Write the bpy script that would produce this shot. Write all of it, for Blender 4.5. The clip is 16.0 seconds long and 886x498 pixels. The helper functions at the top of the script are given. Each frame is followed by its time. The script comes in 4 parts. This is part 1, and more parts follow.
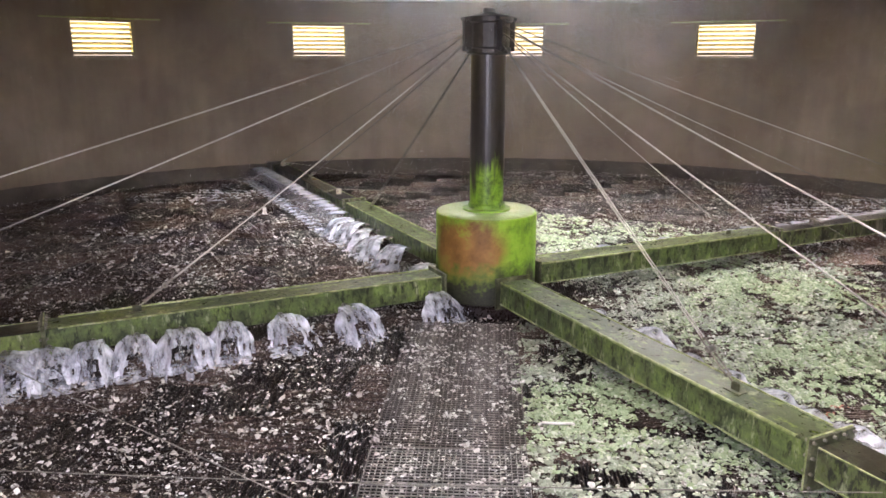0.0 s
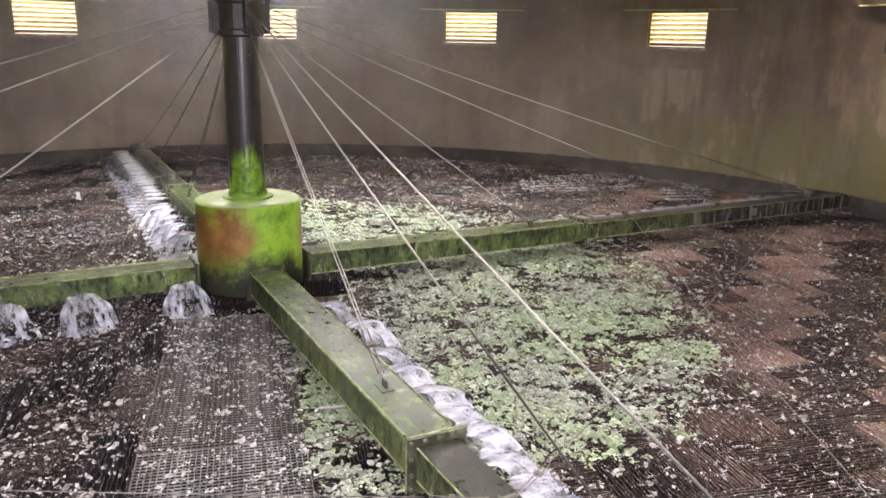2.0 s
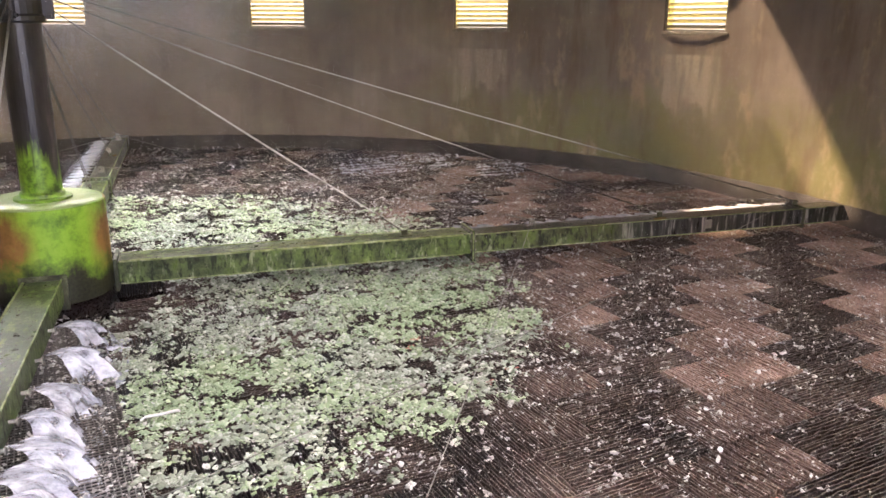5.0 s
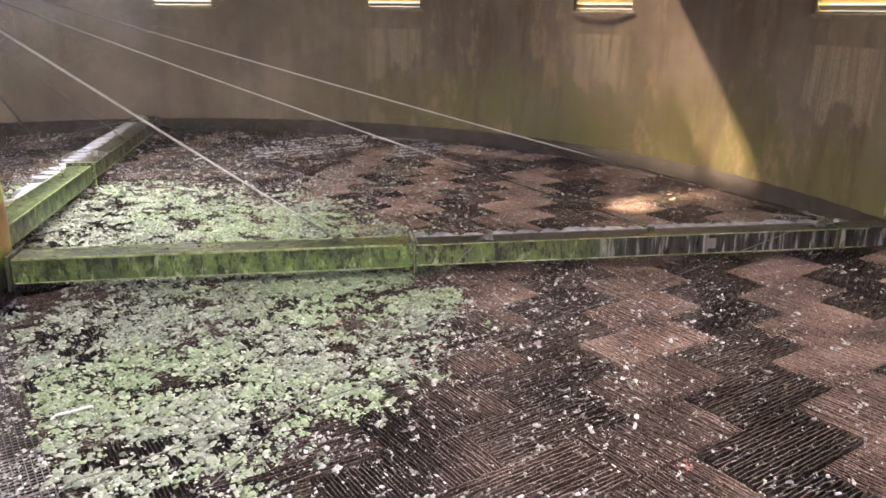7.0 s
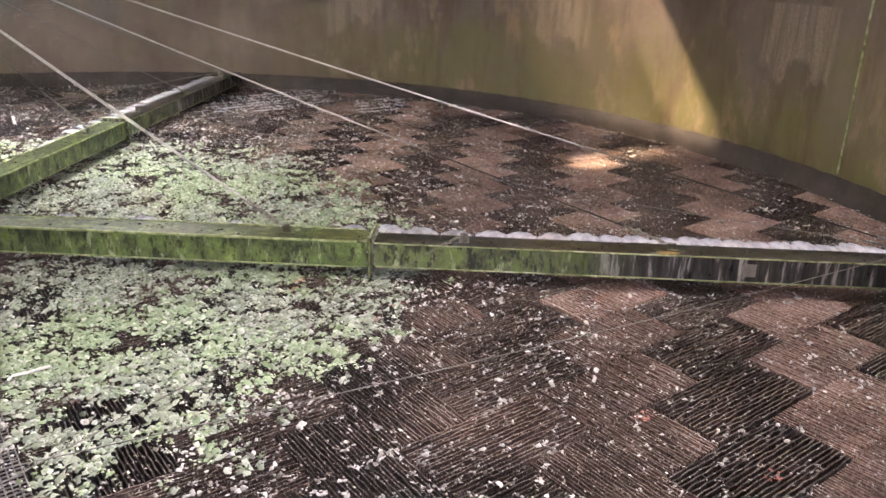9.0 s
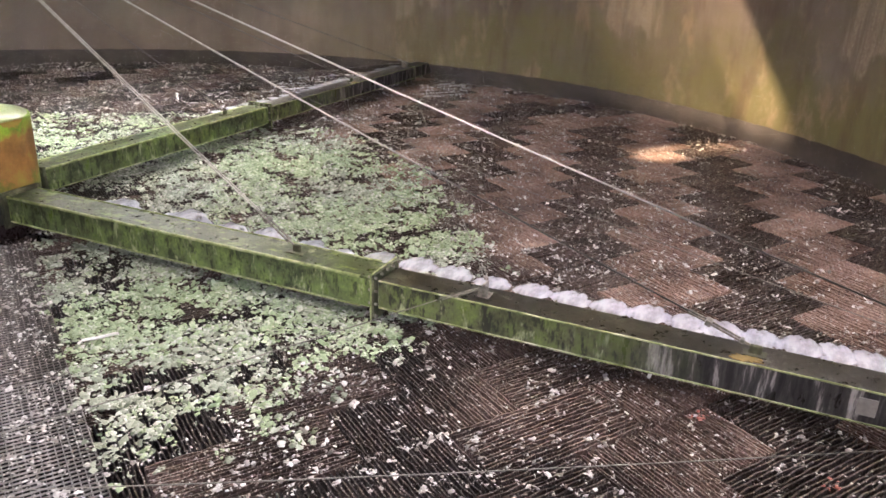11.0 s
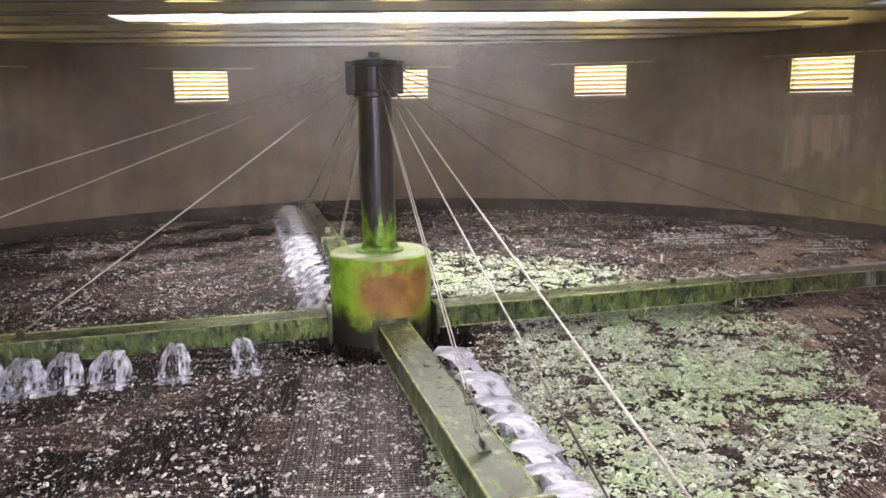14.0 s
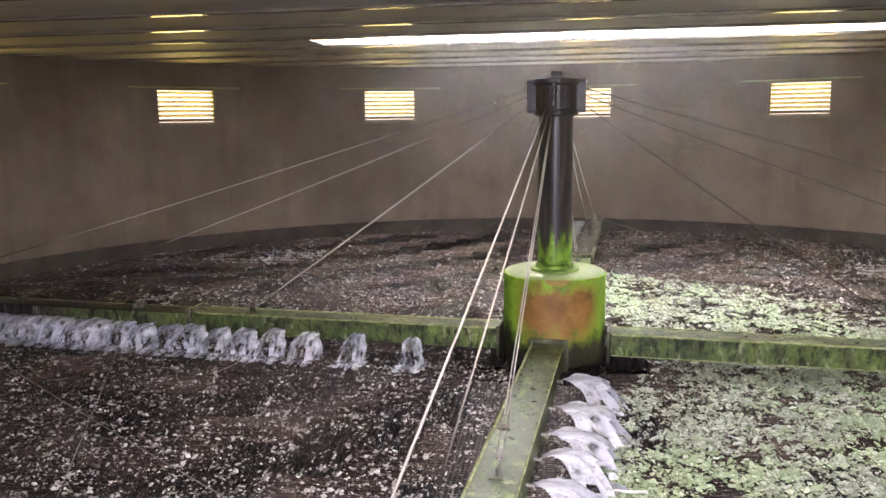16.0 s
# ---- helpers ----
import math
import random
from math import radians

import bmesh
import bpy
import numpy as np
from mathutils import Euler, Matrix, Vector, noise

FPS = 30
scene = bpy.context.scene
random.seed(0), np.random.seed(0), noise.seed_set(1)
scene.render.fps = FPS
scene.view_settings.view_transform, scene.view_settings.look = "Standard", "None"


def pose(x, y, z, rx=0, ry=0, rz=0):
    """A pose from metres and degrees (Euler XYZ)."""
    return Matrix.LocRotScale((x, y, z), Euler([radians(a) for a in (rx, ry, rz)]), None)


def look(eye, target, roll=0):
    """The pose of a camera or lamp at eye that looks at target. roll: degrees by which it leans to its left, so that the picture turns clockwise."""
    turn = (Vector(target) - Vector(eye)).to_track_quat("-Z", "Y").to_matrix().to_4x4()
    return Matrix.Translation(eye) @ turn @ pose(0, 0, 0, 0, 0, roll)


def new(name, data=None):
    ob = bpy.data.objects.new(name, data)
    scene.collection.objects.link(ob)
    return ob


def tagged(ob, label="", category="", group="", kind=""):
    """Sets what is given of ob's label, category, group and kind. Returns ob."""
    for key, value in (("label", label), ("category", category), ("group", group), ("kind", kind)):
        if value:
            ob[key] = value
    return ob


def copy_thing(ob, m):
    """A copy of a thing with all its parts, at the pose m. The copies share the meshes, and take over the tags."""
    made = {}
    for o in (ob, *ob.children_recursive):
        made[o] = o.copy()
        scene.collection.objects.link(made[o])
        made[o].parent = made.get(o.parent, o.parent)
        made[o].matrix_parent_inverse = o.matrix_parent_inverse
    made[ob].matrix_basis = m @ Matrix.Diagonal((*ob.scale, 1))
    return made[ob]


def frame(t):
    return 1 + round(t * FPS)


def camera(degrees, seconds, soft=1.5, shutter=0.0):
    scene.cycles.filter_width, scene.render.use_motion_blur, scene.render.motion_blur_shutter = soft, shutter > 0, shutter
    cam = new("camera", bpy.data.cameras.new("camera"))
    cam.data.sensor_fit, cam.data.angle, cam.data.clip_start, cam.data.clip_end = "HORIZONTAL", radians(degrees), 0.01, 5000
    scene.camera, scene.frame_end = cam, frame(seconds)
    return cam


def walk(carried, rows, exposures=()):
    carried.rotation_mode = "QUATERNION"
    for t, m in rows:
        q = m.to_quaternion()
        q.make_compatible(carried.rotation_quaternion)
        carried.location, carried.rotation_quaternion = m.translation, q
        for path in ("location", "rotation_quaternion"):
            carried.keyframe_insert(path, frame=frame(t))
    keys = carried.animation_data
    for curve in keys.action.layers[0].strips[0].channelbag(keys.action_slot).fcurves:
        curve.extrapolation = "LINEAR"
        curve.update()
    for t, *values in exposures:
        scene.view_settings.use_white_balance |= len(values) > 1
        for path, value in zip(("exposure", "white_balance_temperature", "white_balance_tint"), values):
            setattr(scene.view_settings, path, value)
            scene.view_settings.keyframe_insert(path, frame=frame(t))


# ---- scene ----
# ---------------------------------------------------------------- camera
HUB_TO_EYE, EYE_Z = 9.5, 3.031
EYE = (0.0, -HUB_TO_EYE, EYE_Z)
cam = camera(59.91, 16.0, soft=1.6)
PATH = [
    (0.0, 75.875, -0.054, 3.297),
    (0.5, 76.231, -0.572, -1.601),
    (1.0, 76.157, -0.686, -6.267),
    (1.5, 75.644, -0.879, -10.563),
    (2.0, 74.927, -1.146, -14.253),
    (2.5, 74.196, -1.283, -17.088),
    (3.0, 73.756, -1.179, -19.354),
    (3.5, 73.626, -0.940, -21.303),
    (4.0, 73.764, -0.604, -23.480),
    (4.5, 73.917, -0.435, -25.812),
    (7.0, 72.542, -0.532, -34.106),
    (7.5, 71.965, -0.320, -35.607),
    (8.0, 70.960, -0.704, -36.806),
    (10.5, 68.309, -2.084, -35.137),
    (11.0, 68.224, -2.034, -31.841),
    (11.5, 68.474, -1.707, -27.487),
    (12.0, 69.288, -1.231, -22.149),
    (12.5, 70.911, -0.221, -16.970),
    (13.0, 73.342, 0.467, -11.974),
    (13.5, 76.280, 0.517, -7.996),
    (14.0, 78.849, 0.830, -4.948),
    (14.5, 80.534, 0.995, -2.493),
    (15.0, 81.164, 1.062, 0.387),
    (15.5, 81.112, 0.930, 3.911),
    (16.0, 80.372, 0.782, 8.264),
]
walk(cam, [(t, pose(*EYE, rx, ry, rz)) for t, rx, ry, rz in PATH],
     exposures=[(0.0, 2.10, 5790, 28), (16.0, 2.10, 5790, 28)])

# ---------------------------------------------------------------- plan
R = 11.64                 # inner radius of the tank
WALL = 0.30
TOP = 4.38                # underside of the roof
WIN_FIRST, WIN_STEP, WIN_COUNT = 137.71, -360 / 14, 14
WIN_W, WIN_Z0, WIN_Z1 = 1.422, 2.991, 3.795
DOOR_INDEX = 9            # the opening behind the camera
BLOCK_L, BLOCK_W = 1.22, 0.61

# ---------------------------------------------------------------- world and sun
world = bpy.data.worlds.new("world")
scene.world = world
world.use_nodes = True
wn, wl = world.node_tree.nodes, world.node_tree.links
sky = wn.new("ShaderNodeTexSky")
sky.sky_type, sky.sun_disc = "NISHITA", False
sky.sun_elevation, sky.sun_rotation = radians(52), radians(350)
wl.new(sky.outputs[0], wn["Background"].inputs[0])
wn["Background"].inputs[1].default_value = 0.07

sun = new("sun", bpy.data.lights.new("sun", "SUN"))
sun.data.energy, sun.data.angle, sun.data.color = 7.5, radians(4.5), (1.0, 0.76, 0.42)
SUN_DIR = Vector((0.22, -0.61, -0.79)).normalized()
sun.matrix_world = Matrix.Translation((9, 12, 14)) @ SUN_DIR.to_track_quat("-Z", "Y").to_matrix().to_4x4()


def opening_light(name, centre, aim, width, height, watts, colour):
    """Daylight that enters through an opening, from outside."""
    ob = new(name, bpy.data.lights.new(name, "AREA"))
    ob.data.shape, ob.data.size, ob.data.size_y = "RECTANGLE", width, height
    ob.data.energy, ob.data.color = watts, colour
    ob.matrix_world = look(centre, aim)
    return ob


def ring(angle, radius, z):
    a = radians(angle)
    return Vector((radius * math.cos(a), radius * math.sin(a), z))


WINDOW_WATTS, DOOR_WATTS, ROOF_WATTS = 20, 180, 580
for i in range(WIN_COUNT):
    a = WIN_FIRST + i * WIN_STEP
    if i != DOOR_INDEX:
        opening_light("window_daylight", ring(a, R + 0.42, 3.39), ring(a, 0, 3.30), 1.5, 0.9, WINDOW_WATTS, (1.0, 0.75, 0.17))
opening_light("door_daylight", (0.0, -R - 0.5, 2.9), (0.3, 0, 0.6), 2.3, 2.3, DOOR_WATTS, (1.0, 0.97, 0.93))
opening_light("rooflight_daylight", (0.8, 3.9, TOP + 0.42), (0.8, 3.9, 0), 7.8, 1.35, ROOF_WATTS * 2.8, (0.93, 0.95, 1.38))
# added fill from an assumed front strip, out of view overhead
opening_light("rooflight_daylight", (3.2, -5.73, TOP + 0.45), (3.2, -5.73, 0), 10.6, 1.35, ROOF_WATTS * 0.38, (0.98, 0.95, 1.14))


# ---------------------------------------------------------------- materials
def node_mat(name):
    m = bpy.data.materials.new(name)
    m.use_nodes = True
    return m, m.node_tree.nodes, m.node_tree.links, m.node_tree.nodes["Principled BSDF"]


def noise_fac(n, l, coord, scale, detail=5.0, rough=0.6, stretch=None):
    tex = n.new("ShaderNodeTexNoise")
    tex.inputs["Scale"].default_value, tex.inputs["Detail"].default_value, tex.inputs["Roughness"].default_value = scale, detail, rough
    if stretch:
        mp = n.new("ShaderNodeMapping")
        mp.inputs["Scale"].default_value = stretch
        l.new(coord, mp.inputs["Vector"])
        coord = mp.outputs[0]
    l.new(coord, tex.inputs["Vector"])
    return tex.outputs["Fac"]


def ramp(n, l, fac, stops):
    r = n.new("ShaderNodeValToRGB")
    el = r.color_ramp.elements
    while len(el) < len(stops):
        el.new(0.5)
    for e, (p, c) in zip(el, stops):
        e.position = p
        e.color = (*c, 1) if len(c) == 3 else c
    l.new(fac, r.inputs[0])
    return r.outputs[0]


def mix(n, l, fac, a, b, kind="MIX"):
    m = n.new("ShaderNodeMix")
    m.data_type, m.blend_type = "RGBA", kind
    for sock, val in ((m.inputs[0], fac), (m.inputs[6], a), (m.inputs[7], b)):
        if isinstance(val, (int, float)):
            sock.default_value = val
        elif isinstance(val, tuple):
            sock.default_value = (*val, 1)
        else:
            l.new(val, sock)
    return m.outputs[2]


def math_node(n, l, op, a, b=0.0, clamp=False):
    m = n.new("ShaderNodeMath")
    m.operation, m.use_clamp = op, clamp
    for sock, val in zip(m.inputs, (a, b)):
        if isinstance(val, (int, float)):
            sock.default_value = val
        else:
            l.new(val, sock)
    return m.outputs[0]


def add_bump(n, l, bsdf, height, strength, distance):
    b = n.new("ShaderNodeBump")
    b.inputs["Strength"].default_value, b.inputs["Distance"].default_value = strength, distance
    l.new(height, b.inputs["Height"])
    l.new(b.outputs[0], bsdf.inputs["Normal"])


def plain(name, stops, scale, rough, bump=0.3, dist=0.004, metal=0.0, stretch=None, fine=40.0):
    """A surface with colours from two scales of noise, and a fine relief."""
    m, n, l, p = node_mat(name)
    co = n.new("ShaderNodeTexCoord").outputs["Object"]
    f = noise_fac(n, l, co, scale, 6, 0.62, stretch)
    g = noise_fac(n, l, co, fine, 4, 0.6)
    h = math_node(n, l, "ADD", math_node(n, l, "MULTIPLY", f, 0.75), math_node(n, l, "MULTIPLY", g, 0.25))
    l.new(ramp(n, l, h, stops), p.inputs["Base Color"])
    l.new(ramp(n, l, g, [(0.3, (rough * 0.7,) * 3), (0.7, (min(1, rough * 1.25),) * 3)]), p.inputs["Roughness"])
    p.inputs["Metallic"].default_value = metal
    add_bump(n, l, p, h, bump, dist)
    return m


def wall_material():
    m, n, l, p = node_mat("stained_concrete")
    tc = n.new("ShaderNodeTexCoord").outputs["Object"]
    sep = n.new("ShaderNodeSeparateXYZ")
    l.new(tc, sep.inputs[0])
    big = noise_fac(n, l, tc, 0.55, 6, 0.6)
    streak = noise_fac(n, l, tc, 2.2, 6, 0.65, (1.6, 1.6, 0.16))
    fine = noise_fac(n, l, tc, 22, 5, 0.65)
    base = ramp(n, l, big, [(0.30, (0.115, 0.085, 0.060)), (0.52, (0.165, 0.128, 0.095)), (0.72, (0.225, 0.182, 0.140))])
    st = ramp(n, l, streak, [(0.36, (0.62, 0.60, 0.55)), (0.54, (1, 1, 1)), (0.72, (1.2, 1.17, 1.1))])
    col = mix(n, l, 0.28, base, st, "MULTIPLY")
    # algae film, heavier on the damp lower wall
    low = math_node(n, l, "MULTIPLY_ADD", sep.outputs["Z"], -0.22)
    low.node.inputs[2].default_value = 0.62
    patch = math_node(n, l, "ADD", math_node(n, l, "MULTIPLY", noise_fac(n, l, tc, 0.9, 6, 0.7), 1.0), low)
    east = ramp(n, l, math_node(n, l, "MULTIPLY", sep.outputs["X"], 0.08), [(0.60, (0.06, 0.06, 0.06)), (0.86, (1, 1, 1))])
    alg = mix(n, l, 1.0, ramp(n, l, patch, [(0.66, (0, 0, 0)), (0.95, (0.8, 0.8, 0.8))]), east, "MULTIPLY")
    col = mix(n, l, alg, col, (0.150, 0.138, 0.042))
    bloom = ramp(n, l, noise_fac(n, l, tc, 1.5, 7, 0.72, (1, 1, 0.45)), [(0.54, (0, 0, 0)), (0.62, (0.55, 0.55, 0.55))])
    col = mix(n, l, mix(n, l, 1.0, bloom, east, "MULTIPLY"), col, (0.30, 0.225, 0.135))
    rust = ramp(n, l, noise_fac(n, l, tc, 1.1, 6, 0.7, (1.5, 1.5, 0.3)), [(0.50, (0, 0, 0)), (0.64, (0.7, 0.7, 0.7))])
    col = mix(n, l, mix(n, l, 1.0, rust, east, "MULTIPLY"), col, (0.10, 0.066, 0.034))
    # lime-washed fields under the windows, ragged at the foot, with dark runs in them
    turn = math_node(n, l, "MULTIPLY", math_node(n, l, "ARCTAN2", sep.outputs["Y"], sep.outputs["X"]), 180 / math.pi)
    nth = math_node(n, l, "DIVIDE", math_node(n, l, "SUBTRACT", turn, WIN_FIRST), WIN_STEP)
    away = math_node(n, l, "ABSOLUTE", math_node(n, l, "SUBTRACT", nth, math_node(n, l, "ROUND", nth)))
    away = math_node(n, l, "ADD", away, math_node(n, l, "MULTIPLY", math_node(n, l, "SUBTRACT", fine, 0.5), 0.03))
    ragged = math_node(n, l, "ADD", sep.outputs["Z"], math_node(n, l, "MULTIPLY", math_node(n, l, "SUBTRACT", noise_fac(n, l, tc, 1.6, 6, 0.7, (1, 1, 0.5)), 0.5), 2.4))
    field = mix(n, l, 1.0, ramp(n, l, away, [(0.130, (1, 1, 1)), (0.142, (0, 0, 0))]), ramp(n, l, math_node(n, l, "MULTIPLY", ragged, 0.25), [(0.36, (0, 0, 0)), (0.41, (1, 1, 1))]), "MULTIPLY")
    field = mix(n, l, 1.0, field, ramp(n, l, math_node(n, l, "MULTIPLY", sep.outputs["Z"], 0.25), [(0.632, (1, 1, 1)), (0.640, (0.1, 0.1, 0.1))]), "MULTIPLY")
    field = mix(n, l, 1.0, field, east, "MULTIPLY")
    field = mix(n, l, 1.0, field, ramp(n, l, noise_fac(n, l, tc, 3.0, 5, 0.7, (1.6, 1.6, 0.14)), [(0.40, (0.15, 0.15, 0.15)), (0.56, (0.85, 0.85, 0.85))]), "MULTIPLY")
    col = mix(n, l, field, col, ramp(n, l, fine, [(0.3, (0.22, 0.18, 0.12)), (0.7, (0.34, 0.285, 0.205))]))
    l.new(col, p.inputs["Base Color"])
    p.inputs["Roughness"].default_value = 0.62
    h = math_node(n, l, "ADD", math_node(n, l, "MULTIPLY", fine, 0.4), math_node(n, l, "MULTIPLY", streak, 0.6))
    add_bump(n, l, p, h, 0.3, 0.012)
    return m


def algae_metal(name, clean, top_green, dark, slime_col, bare_from=None):
    """Painted steel under green algae, with dark runs on the sides."""
    m, n, l, p = node_mat(name)
    tc = n.new("ShaderNodeTexCoord").outputs["Object"]
    big = noise_fac(n, l, tc, 3.4, 7, 0.75)
    run = noise_fac(n, l, tc, 11, 6, 0.75, (1.0, 1.0, 0.35))
    fine = noise_fac(n, l, tc, 60, 4, 0.6)
    col = ramp(n, l, big, [(0.33, dark), (0.46, clean), (0.60, top_green), (0.74, tuple(min(1, c * 1.8) for c in top_green))])
    col = mix(n, l, ramp(n, l, run, [(0.51, (0, 0, 0)), (0.59, (0.92, 0.92, 0.92))]), col, dark)
    lime = noise_fac(n, l, tc, 7.0, 6, 0.75, (1.6, 1.0, 0.5))
    col = mix(n, l, ramp(n, l, lime, [(0.57, (0, 0, 0)), (0.66, (0.8, 0.8, 0.8))]), col, (0.40, 0.43, 0.27))
    if bare_from:                               # the far length has shed its algae: black steel with lime runs
        sx = n.new("ShaderNodeSeparateXYZ")
        l.new(tc, sx.inputs[0])
        along = math_node(n, l, "ADD", sx.outputs["X"], math_node(n, l, "MULTIPLY", big, 1.6))
        bare = ramp(n, l, noise_fac(n, l, tc, 13, 5, 0.7, (1, 1, 0.12)), [(0.40, (0.018, 0.016, 0.015)), (0.54, (0.06, 0.055, 0.05)), (0.64, (0.36, 0.34, 0.31))])
        col = mix(n, l, ramp(n, l, math_node(n, l, "MULTIPLY", along, 0.1), [(bare_from / 10, (0, 0, 0)), (bare_from / 10 + 0.12, (1, 1, 1))]), col, bare)
    geo = n.new("ShaderNodeNewGeometry")
    up = n.new("ShaderNodeSeparateXYZ")
    l.new(geo.outputs["Normal"], up.inputs[0])
    slime = math_node(n, l, "MULTIPLY", math_node(n, l, "GREATER_THAN", up.outputs["Z"], 0.7), ramp(n, l, noise_fac(n, l, tc, 2.3, 6, 0.7), [(0.50, (1, 1, 1)), (0.60, (0.8, 0.8, 0.8) if bare_from else (0.12, 0.12, 0.12))]))
    p.inputs["Specular IOR Level"].default_value = 0.38
    if not bare_from:
        flecks = ramp(n, l, noise_fac(n, l, tc, 8.0, 5, 0.7, (0.7, 1.3, 1)), [(0.57, (0, 0, 0)), (0.64, (0.8, 0.8, 0.8))])
        slime_col = mix(n, l, flecks, slime_col, (0.17, 0.235, 0.045))
    col = mix(n, l, slime, col, slime_col)
    l.new(col, p.inputs["Base Color"])
    l.new(ramp(n, l, run, [(0.3, (0.2,) * 3), (0.7, (0.5,) * 3)]), p.inputs["Roughness"])
    add_bump(n, l, p, math_node(n, l, "ADD", run, math_node(n, l, "MULTIPLY", fine, 0.5)), 0.35, 0.006)
    return m


def drum_material():
    """Bright green algae over steel, rust-orange patches half-way down and near-black towards the bottom."""
    m, n, l, p = node_mat("algae_covered_drum")
    tc = n.new("ShaderNodeTexCoord").outputs["Object"]
    sep = n.new("ShaderNodeSeparateXYZ")
    l.new(tc, sep.inputs[0])
    wob = noise_fac(n, l, tc, 2.6, 6, 0.65)
    fine = noise_fac(n, l, tc, 30, 5, 0.7)
    z = math_node(n, l, "ADD", sep.outputs["Z"], math_node(n, l, "MULTIPLY", math_node(n, l, "SUBTRACT", wob, 0.5), 0.9))
    green = ramp(n, l, noise_fac(n, l, tc, 4.5, 6, 0.7), [(0.3, (0.10, 0.20, 0.015)), (0.5, (0.26, 0.48, 0.025)), (0.75, (0.37, 0.56, 0.06))])
    col = green
    for a in (-54, 100):
        d = n.new("ShaderNodeVectorMath")
        d.operation = "DOT_PRODUCT"
        d.inputs[1].default_value = (math.cos(radians(a)), math.sin(radians(a)), 0)
        l.new(tc, d.inputs[0])
        near = math_node(n, l, "MULTIPLY_ADD", d.outputs["Value"], 2.6)
        near.node.inputs[2].default_value = -0.95
        band = math_node(n, l, "SUBTRACT", 0.40, math_node(n, l, "ABSOLUTE", math_node(n, l, "SUBTRACT", z, 0.76)))
        amt = math_node(n, l, "MULTIPLY", math_node(n, l, "MULTIPLY", near, band), 8.0, clamp=True)
        rust = ramp(n, l, wob, [(0.35, (0.17, 0.085, 0.022)), (0.55, (0.33, 0.17, 0.045)), (0.7, (0.34, 0.28, 0.05))])
        col = mix(n, l, amt, col, rust)
    # colour goes near-black with falling height, along a ragged edge
    darker = ramp(n, l, z, [(0.34, (1, 1, 1)), (0.56, (0, 0, 0))])
    col = mix(n, l, darker, col, ramp(n, l, fine, [(0.3, (0.016, 0.015, 0.011)), (0.7, (0.05, 0.052, 0.028))]))
    l.new(col, p.inputs["Base Color"])
    p.inputs["Roughness"].default_value = 0.5
    add_bump(n, l, p, fine, 0.4, 0.006)
    return m


def mast_material():
    m, n, l, p = node_mat("blackened_mast")
    tc = n.new("ShaderNodeTexCoord").outputs["Object"]
    sep = n.new("ShaderNodeSeparateXYZ")
    l.new(tc, sep.inputs[0])
    streak = noise_fac(n, l, tc, 7, 5, 0.65, (1, 1, 0.12))
    wob = noise_fac(n, l, tc, 5, 5, 0.7)
    col = ramp(n, l, streak, [(0.35, (0.016, 0.014, 0.014)), (0.6, (0.04, 0.034, 0.032)), (0.75, (0.10, 0.085, 0.08))])
    z = math_node(n, l, "ADD", math_node(n, l, "ADD", sep.outputs["Z"], math_node(n, l, "MULTIPLY", wob, 0.35)), math_node(n, l, "MULTIPLY", noise_fac(n, l, tc, 6.5, 4, 0.6, (1, 1, 0.14)), 1.5))
    alg = ramp(n, l, math_node(n, l, "MULTIPLY", z, 0.375), [(0.90, (1, 1, 1)), (0.97, (0, 0, 0))])
    col = mix(n, l, alg, col, ramp(n, l, wob, [(0.35, (0.05, 0.09, 0.012)), (0.55, (0.22, 0.40, 0.03))]))
    l.new(col, p.inputs["Base Color"])
    p.inputs["Roughness"].default_value = 0.38
    add_bump(n, l, p, streak, 0.3, 0.006)
    return m


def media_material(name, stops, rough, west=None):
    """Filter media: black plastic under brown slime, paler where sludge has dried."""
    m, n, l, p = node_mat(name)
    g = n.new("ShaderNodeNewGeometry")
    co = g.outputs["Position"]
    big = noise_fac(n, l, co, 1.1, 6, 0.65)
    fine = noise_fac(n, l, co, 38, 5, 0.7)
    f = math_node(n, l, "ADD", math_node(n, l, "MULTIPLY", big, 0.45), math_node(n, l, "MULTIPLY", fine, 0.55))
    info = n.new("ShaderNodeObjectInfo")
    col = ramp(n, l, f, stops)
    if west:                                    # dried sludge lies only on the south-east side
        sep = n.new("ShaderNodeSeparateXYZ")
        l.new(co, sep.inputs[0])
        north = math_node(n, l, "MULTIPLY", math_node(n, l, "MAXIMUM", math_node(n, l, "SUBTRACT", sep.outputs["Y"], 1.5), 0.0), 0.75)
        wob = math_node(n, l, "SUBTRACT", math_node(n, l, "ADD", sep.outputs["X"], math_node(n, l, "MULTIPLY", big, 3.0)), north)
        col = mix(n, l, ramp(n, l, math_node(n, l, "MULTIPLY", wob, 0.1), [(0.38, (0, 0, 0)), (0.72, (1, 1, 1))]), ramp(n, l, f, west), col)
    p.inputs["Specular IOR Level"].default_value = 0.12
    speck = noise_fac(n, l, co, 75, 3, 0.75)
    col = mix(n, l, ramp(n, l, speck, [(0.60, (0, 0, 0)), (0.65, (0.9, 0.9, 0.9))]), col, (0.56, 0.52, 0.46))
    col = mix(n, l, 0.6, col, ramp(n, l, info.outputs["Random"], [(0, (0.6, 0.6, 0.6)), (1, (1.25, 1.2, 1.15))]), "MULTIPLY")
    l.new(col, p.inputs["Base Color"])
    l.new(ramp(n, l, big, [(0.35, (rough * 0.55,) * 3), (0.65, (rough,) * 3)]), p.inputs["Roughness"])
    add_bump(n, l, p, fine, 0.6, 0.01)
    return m


